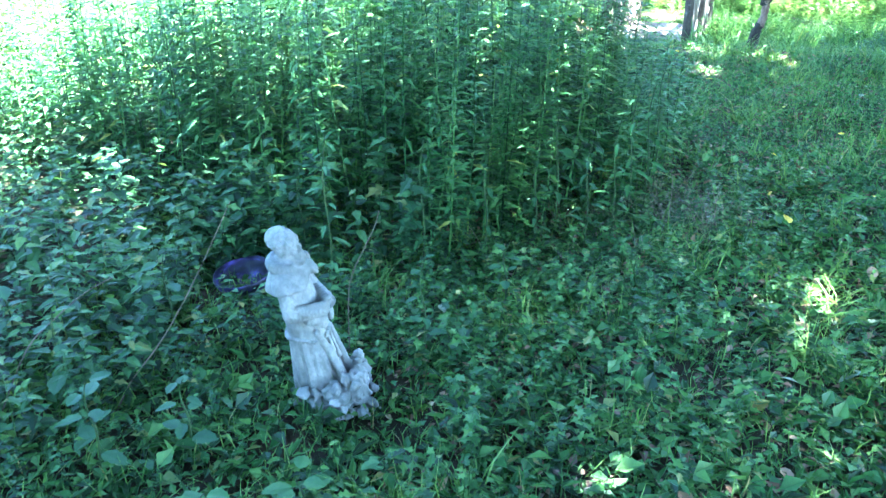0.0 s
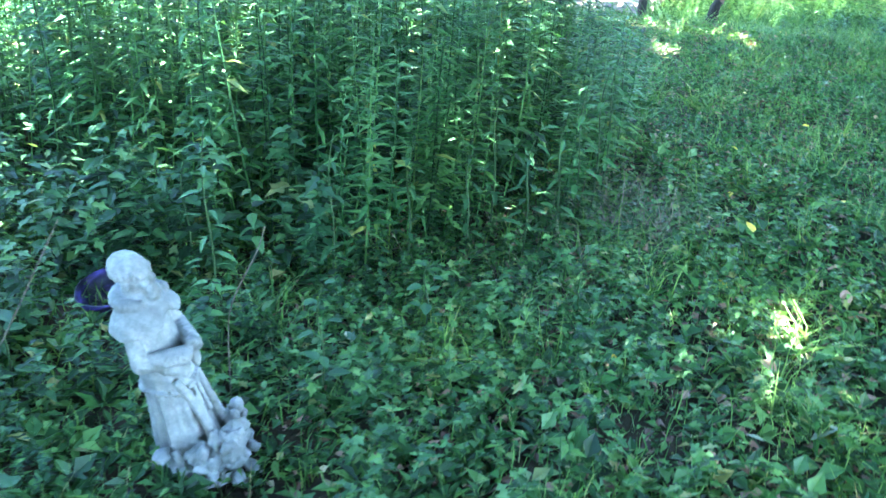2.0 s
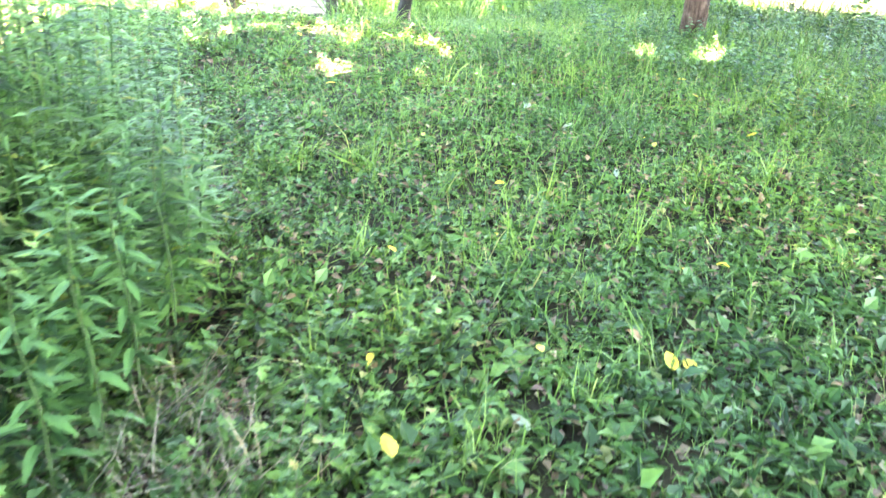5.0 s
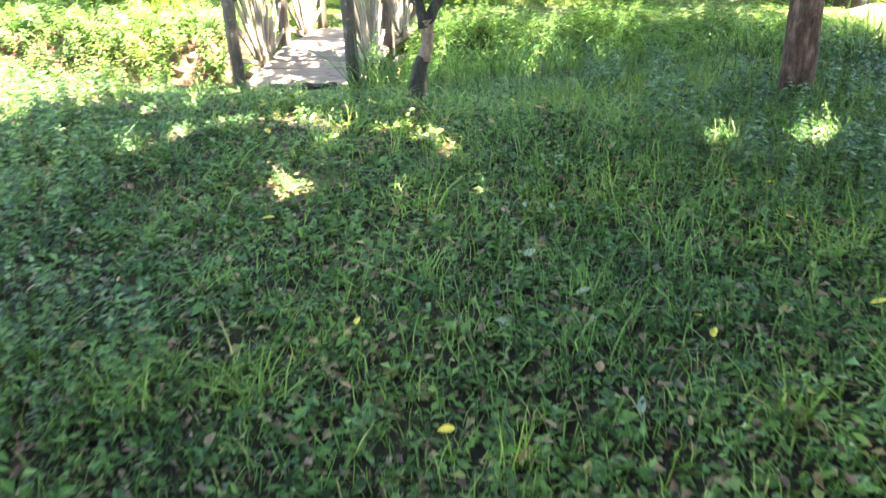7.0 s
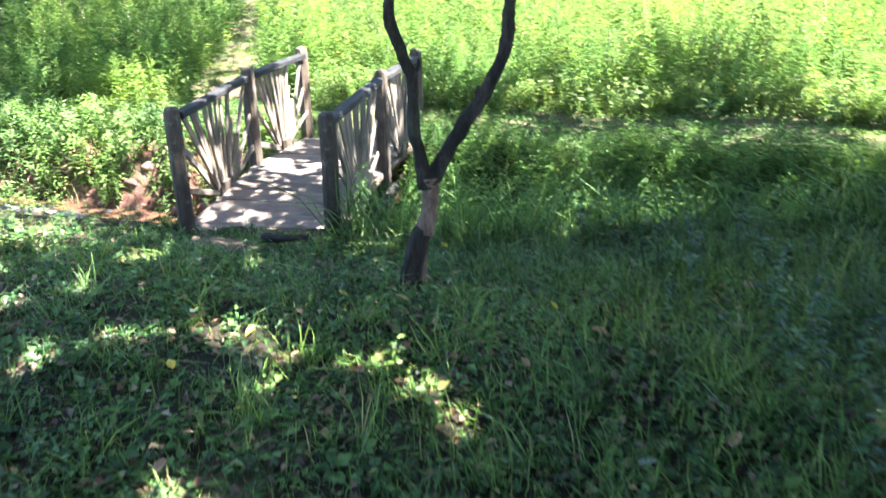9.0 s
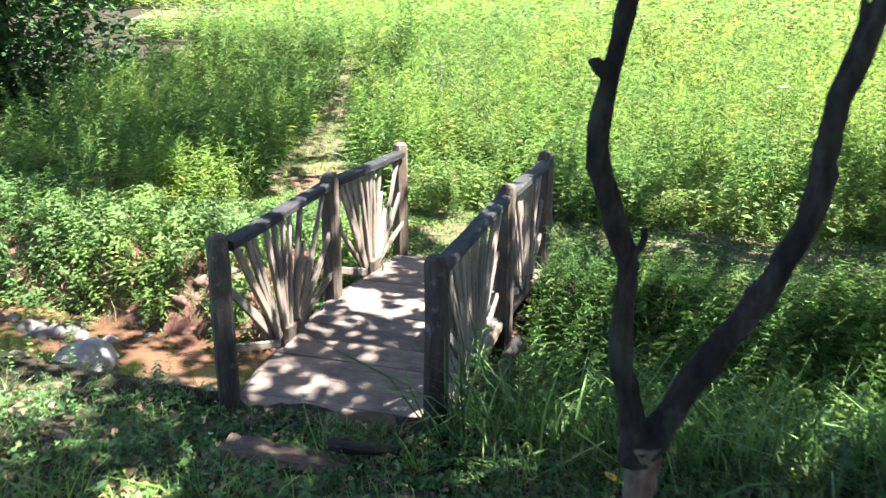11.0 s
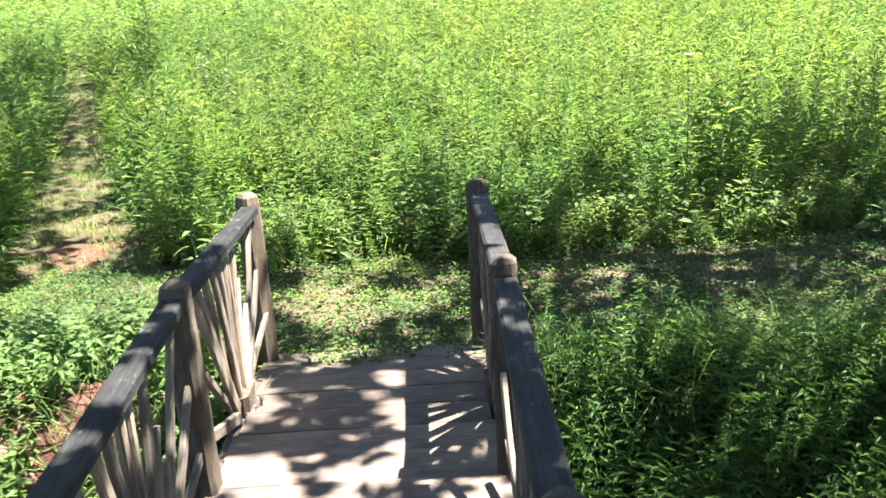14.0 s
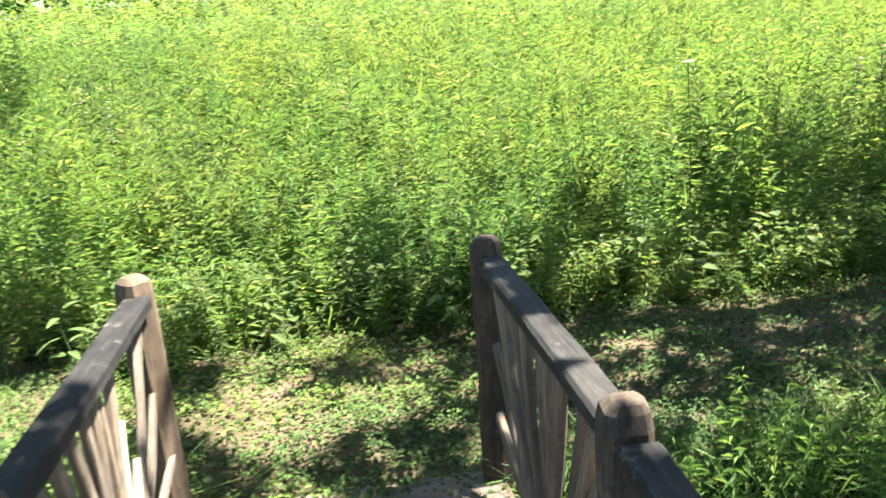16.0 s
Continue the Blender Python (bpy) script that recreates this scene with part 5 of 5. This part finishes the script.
x, y, d = meadow(20000, 2.6, 8.5, -6.5, 9.5)
grown("meadow_grass", "long green grass between the meadow's weeds", LONG, x, y, rng.uniform(0.3, 0.65, len(x)) * (0.45 + 0.55 * smooth(0, 1.0, d)) * uneven(x, y), 0.3, MEADOWGREEN, 0.01, "grass")
x, y, d = meadow(15000, 8.5, 17.0, -9, 13)
grown("meadow_grass", "pale long grass further up the meadow", BLADES, x, y, rng.uniform(0.4, 0.8, len(x)) * uneven(x, y), 0.3, MEADOW, 0.01, "grass")


def green_share(x, y):
    """Which plants are of the deeper green kind: most at the foot and to the shaded side, few up the sunny slope."""
    lx, ly = local(x, y)
    return rng.random(len(x)) < np.clip(0.45 + 0.35 * wavy(x, y, 1.3) + 0.3 * smooth(-1.5, -3.0, lx) + 0.2 * smooth(6.5, 4.5, ly) - 0.2 * smooth(8, 12, ly), 0.05, 0.95)


x, y, d = meadow(3900, 2.6, 8.0, -6.5, 9.5)
hgt = rng.uniform(0.65, 1.1, len(x)) * (0.32 + 0.68 * smooth(0, 1.2, d)) * uneven(x, y)
wide = rng.uniform(0.75, 1.2, len(x)) * (0.6 + 0.4 * smooth(0, 1.0, d))
k = green_share(x, y)
for pick, mat, label in ((k, MEADOWGREEN, "meadow of tall deep green leafy weeds"), (~k, MEADOW, "sunlit meadow of tall yellow-green leafy weeds")):
    grown("meadow", label, TALL, x[pick], y[pick], hgt[pick], 0.2, mat, stretch=wide[pick])
x, y, d = meadow(2000, 2.6, 8.0, -6.5, 9.5)
grown("meadow", "undergrowth of broad bright leaves in the meadow", LEAFY, x, y, rng.uniform(0.35, 0.75, len(x)) * (0.5 + 0.5 * smooth(0, 0.9, d)) * uneven(x + 2, y), 0.3, MEADOWGREEN)
x, y, d = meadow(5800, 8.0, 17.0, -9, 13)
hgt = rng.uniform(0.65, 1.1, len(x)) * uneven(x, y)
k = green_share(x, y)
for pick, mat, label in ((k, MEADOWGREEN, "deep green weeds further up the slope"), (~k, MEADOW, "meadow of tall weeds further up the slope")):
    grown("meadow", label, FAR, x[pick], y[pick], hgt[pick], 0.2, mat, stretch=rng.uniform(0.9, 1.5, int(pick.sum())))
CREST = [weed_shape(14, 0.3, leaf_shape(0.3, 0.15, 0.35, False), 0.2, 0.2, False, 50 + s, 0.3, 0.08, 0.5, 1.0) for s in range(3)]
x, y, d = meadow(3600, 17.0, 27.0, -14, 17)
k = green_share(x, y)
hgt = rng.uniform(0.6, 1.05, len(x)) * uneven(x, y)
for pick, mat, label in ((k, MEADOWGREEN, "deep green weeds near the crest of the slope"), (~k, MEADOW, "meadow weeds near the crest of the slope")):
    grown("meadow", label, CREST, x[pick], y[pick], hgt[pick], 0.15, mat, stretch=rng.uniform(1.3, 1.9, int(pick.sum())))
x, y, d = meadow(3000, 27.0, 42.0, -24, 28)
grown("meadow", "pale weeds where the meadow meets the woods", CREST, x, y, rng.uniform(0.6, 1.1, len(x)) * uneven(x, y), 0.15, MEADOW, stretch=rng.uniform(2.0, 3.0, len(x)))
x, y, d = meadow(2600, 3.6, 5.4, -4, 8)
ok = d < 0.7
x, y = x[ok], y[ok]
grown("meadow_edge", "leafy bright plants crowding the foot of the meadow", BUSHY, x, y, rng.uniform(0.16, 0.42, len(x)), 0.3, MEADOW)
# sunny weeds on the left, beyond the stand
x, y = field(900, -8.0, 0.6, 7.0, 14.0)
lx, ly = local(x, y)
ok = (ly < 0.3) & (lx < -3.2) & ((x < -1.0) | (y > 9.5)) & (x < 0.2)
x, y = x[ok], y[ok]
grown("sunny_weeds", "sunlit weeds beyond the shaded stand", LEAFY, x, y, rng.uniform(0.5, 0.95, len(x)), 0.2, MEADOW)
x, y, a, b = bank(600, -14.0, -7.0, 1.9, 5.0)
grown("sunny_weeds", "sunlit weeds on the far bank", FAR, x, y, rng.uniform(0.5, 0.95, len(x)), 0.15, MEADOW)
x, y = field(200, 7.0, 11.0, 1.0, 9.0)
grown("shade_weeds", "leafy undergrowth at the wood's edge", NETTLE, x, y, rng.uniform(0.4, 0.8, len(x)), 0.2, WEED)

# seed heads and a white flower over the meadow
x, y, d = meadow(500, 4.5, 9.0)
grown("seed_heads", "brownish dry seed heads in the meadow", [weed_shape(26, 0.7, None, 0.05, 0.5, True, 90, 0.2, 0.05, 0.8)], x[:45], y[:45], rng.uniform(0.8, 1.1, len(x[:45])), 0.12, DRY)

# leafy shrubs that close the wood behind and beside the start of the walk
# all out of view, added to block skylight from behind and the left
for i, (x, y, r, hh) in enumerate([(-3.6, 1.2, 1.2, 2.6), (-4.2, 3.6, 1.3, 2.4), (-2.4, -1.6, 1.3, 2.8), (0.2, -2.4, 1.3, 2.8), (2.9, -2.2, 1.3, 2.8), (-5.4, 6.0, 1.2, 2.0)]):
    sh = new("shrub")
    sh.location = (x, y, on_ground(x, y))
    for k in range(4):
        a = 1.57 * k + i
        part("stem", tube([(0, 0, -0.05), (0.2 * math.cos(a), 0.2 * math.sin(a), hh * 0.4), (0.5 * math.cos(a), 0.5 * math.sin(a), hh * 0.85)], [0.03, 0.022, 0.008], 7, 0.1, 400 + k), BARK, sh, smooth=True)
    n = 2600
    p = rng.normal(0, 1, (n, 3))
    p *= (rng.random(n) ** 0.33 / np.linalg.norm(p, axis=1))[:, None]
    p = p * np.array([r, r, hh * 0.48]) * (1 + 0.2 * np.sin(p[:, :1] * 6 + i)) + np.array([0, 0, hh * 0.52])
    soup("crown", *strew(CL, p, turns(rng.uniform(0, 6.28, n), rng.normal(0, 0.6, n), rng.uniform(0, 6.28, n)), rng.uniform(0.1, 0.16, n)), CANOPY, sh)
    tagged(sh, "dense leafy green shrub out of view, added to block skylight", "shrub", "shrubs of the wood")

# ---- stones ----
def stone(x, y, z, size, mat, label, seed, group=""):
    bm = bmesh.new()
    r = bmesh.ops.create_icosphere(bm, subdivisions=2, radius=1.0)
    off = Vector((seed * 3.1, seed * 1.7, 0))
    for v in r["verts"]:
        v.co *= 1 + 0.55 * noise.cell(v.co * 1.1 + off) * 0.4 + 0.4 * noise.noise(v.co * 1.2 + off) + 0.16 * noise.noise(v.co * 3.1 + off)
        v.co = Vector((v.co.x * size[0], v.co.y * size[1], v.co.z * size[2]))
    for f in bm.faces:
        f.smooth = True
    me = bpy.data.meshes.new("stone")
    bm.to_mesh(me)
    bm.free()
    me.materials.append(mat)
    ob = new("stone", me)
    ob.matrix_world = pose(x, y, z, 0, 0, seed * 47 % 360)
    return tagged(ob, label, "stone", group)


stone(1.29, 13.88, -1.05, (0.22, 0.15, 0.16), ROCK, "pale grey boulder standing in the stream", 1)
stone(0.35, 14.55, -1.08, (0.13, 0.1, 0.1), DULLROCK, "pale grey stone at the water's edge", 2)
stone(0.75, 14.2, -1.1, (0.07, 0.06, 0.05), DULLROCK, "small grey stone in the stream", 3)
g = random.Random(8)
for i in range(70):
    a, b = g.uniform(-4.2, -0.7), g.uniform(1.5, 2.2)
    x, y = BX + a * CB - b * SB, BY + a * SB + b * CB
    s = g.uniform(0.025, 0.085)
    stone(x, y, on_ground(x, y) + s * 0.15, (s, s * g.uniform(0.7, 1), s * g.uniform(0.45, 0.8)), REDROCK,
          "reddish stone lying on the mud bank", 10 + i, "stones on the mud bank")

for i in range(26):
    a, b = g.uniform(-4.6, -2.3), g.gauss(1.62, 0.1)
    x, y = BX + a * CB - b * SB, BY + a * SB + b * CB
    s = g.uniform(0.04, 0.12)
    stone(x, y, max(on_ground(x, y), -1.12) + s * 0.2, (s, s * g.uniform(0.7, 1), s * g.uniform(0.4, 0.7)), DULLROCK,
          "dull grey stone lying at the stream's edge", 90 + i, "grey stones by the stream")

# crumbled leaf litter between the blades
x, y = sward(22000, -0.2, 6.0, 1.8, 12.2)
n = len(x)
v, f = strew(leaf_shape(0.6, 0.4, 0.3), np.stack([x, y, ground_z(x, y) + rng.uniform(0.005, 0.04, n)], -1), turns(rng.uniform(0, 6.28, n), rng.normal(0, 0.5, n), rng.uniform(0, 6.28, n)), rng.uniform(0.014, 0.055, n))
tagged(soup("leaf_litter", v, f, LITTER), "crumbled brown and purplish leaf litter", "litter", kind="stuff")

# ---- fallen leaves and litter on the way ----
LEAFS = [soup("fallen_leaf", *broad_leaf(w, fo, dr), mat) for mat in (YELLOW, TAN, PALE) for w, fo, dr in ((0.42, 0.35, 0.15), (0.6, 0.5, -0.2))]
NAMES = ["yellow", "yellow", "dry tan", "dry tan", "pale grey-green", "pale grey-green"]
first = [True] * len(LEAFS)


def fallen(kind, x, y, size, seed, lift=0.04):
    g = random.Random(seed)
    i = kind * 2 + g.randrange(2)
    m = pose(x, y, on_ground(x, y) + lift, g.uniform(-25, 25), g.uniform(-25, 25), g.uniform(0, 360)) @ Matrix.Scale(size, 4)
    if first[i]:
        ob, first[i] = LEAFS[i], False
        ob.matrix_world = m
    else:
        ob = new("fallen_leaf", LEAFS[i].data)
        ob.matrix_world = m
    tagged(ob, f"{NAMES[i]} fallen leaf lying on the grass", "leaf", "fallen leaves")


KNOWN = [(0, 1.92, 4.52, 0.1), (0, 4.71, 7.14, 0.09), (0, 3.95, 6.4, 0.08), (0, 2.55, 7.96, 0.08), (2, 3.7, 6.84, 0.09), (1, 2.99, 7.22, 0.07), (2, 4.08, 8.25, 0.08), (2, 3.55, 7.17, 0.07),
         (0, 2.82, 6.87, 0.07), (1, 2.01, 3.83, 0.1), (0, 2.51, 4.82, 0.08), (0, 2.93, 4.65, 0.08), (1, 1.54, 3.39, 0.08), (2, 0.07, 3.61, 0.07), (2, 1.61, 3.09, 0.12), (1, 2.42, 4.78, 0.09), (0, 2.86, 4.6, 0.09),
         (0, 5.78, 12.46, 0.09), (2, 5.75, 12.42, 0.08)]
for i, (k, x, y, s) in enumerate(KNOWN):
    fallen(k, x, y, s * 0.8, i, 0.05 if i < 17 else 0.5)
g = random.Random(77)
for i in range(200):
    y = g.uniform(2.2, 11.4)
    x = 1.0 + 0.28 * y + g.uniform(-1.2, 2.2)
    fallen(g.choice([0, 1, 1, 1, 1, 2]), max(x, float(path_edge(y)) + 0.2), y, g.uniform(0.03, 0.075), 100 + i, 0.035)
for i, f in enumerate(first):
    if f:
        fallen(i // 2, 2.2 + 0.3 * i, 5.5 + 0.2 * i, 0.05, 900 + i)
flower = new("white_flower")
flower.location = (7.09, 15.56, on_ground(7.09, 15.56))
part("stem", tube([(0, 0, 0), (0.02, 0, 0.5), (0.0, 0.01, 1.2)], [0.005, 0.004, 0.003], 6, 0.05, 2), STEM, flower)
head = soup("petals", *strew(leaf_shape(0.5, 0.1, 0.1), np.array([[0, 0, 1.2]] * 9), turns(np.arange(9) * 0.7, np.full(9, 0.2), np.arange(9.0)), np.full(9, 0.05)), PETAL, flower)
tagged(flower, "white flower head standing above the meadow", "flower")
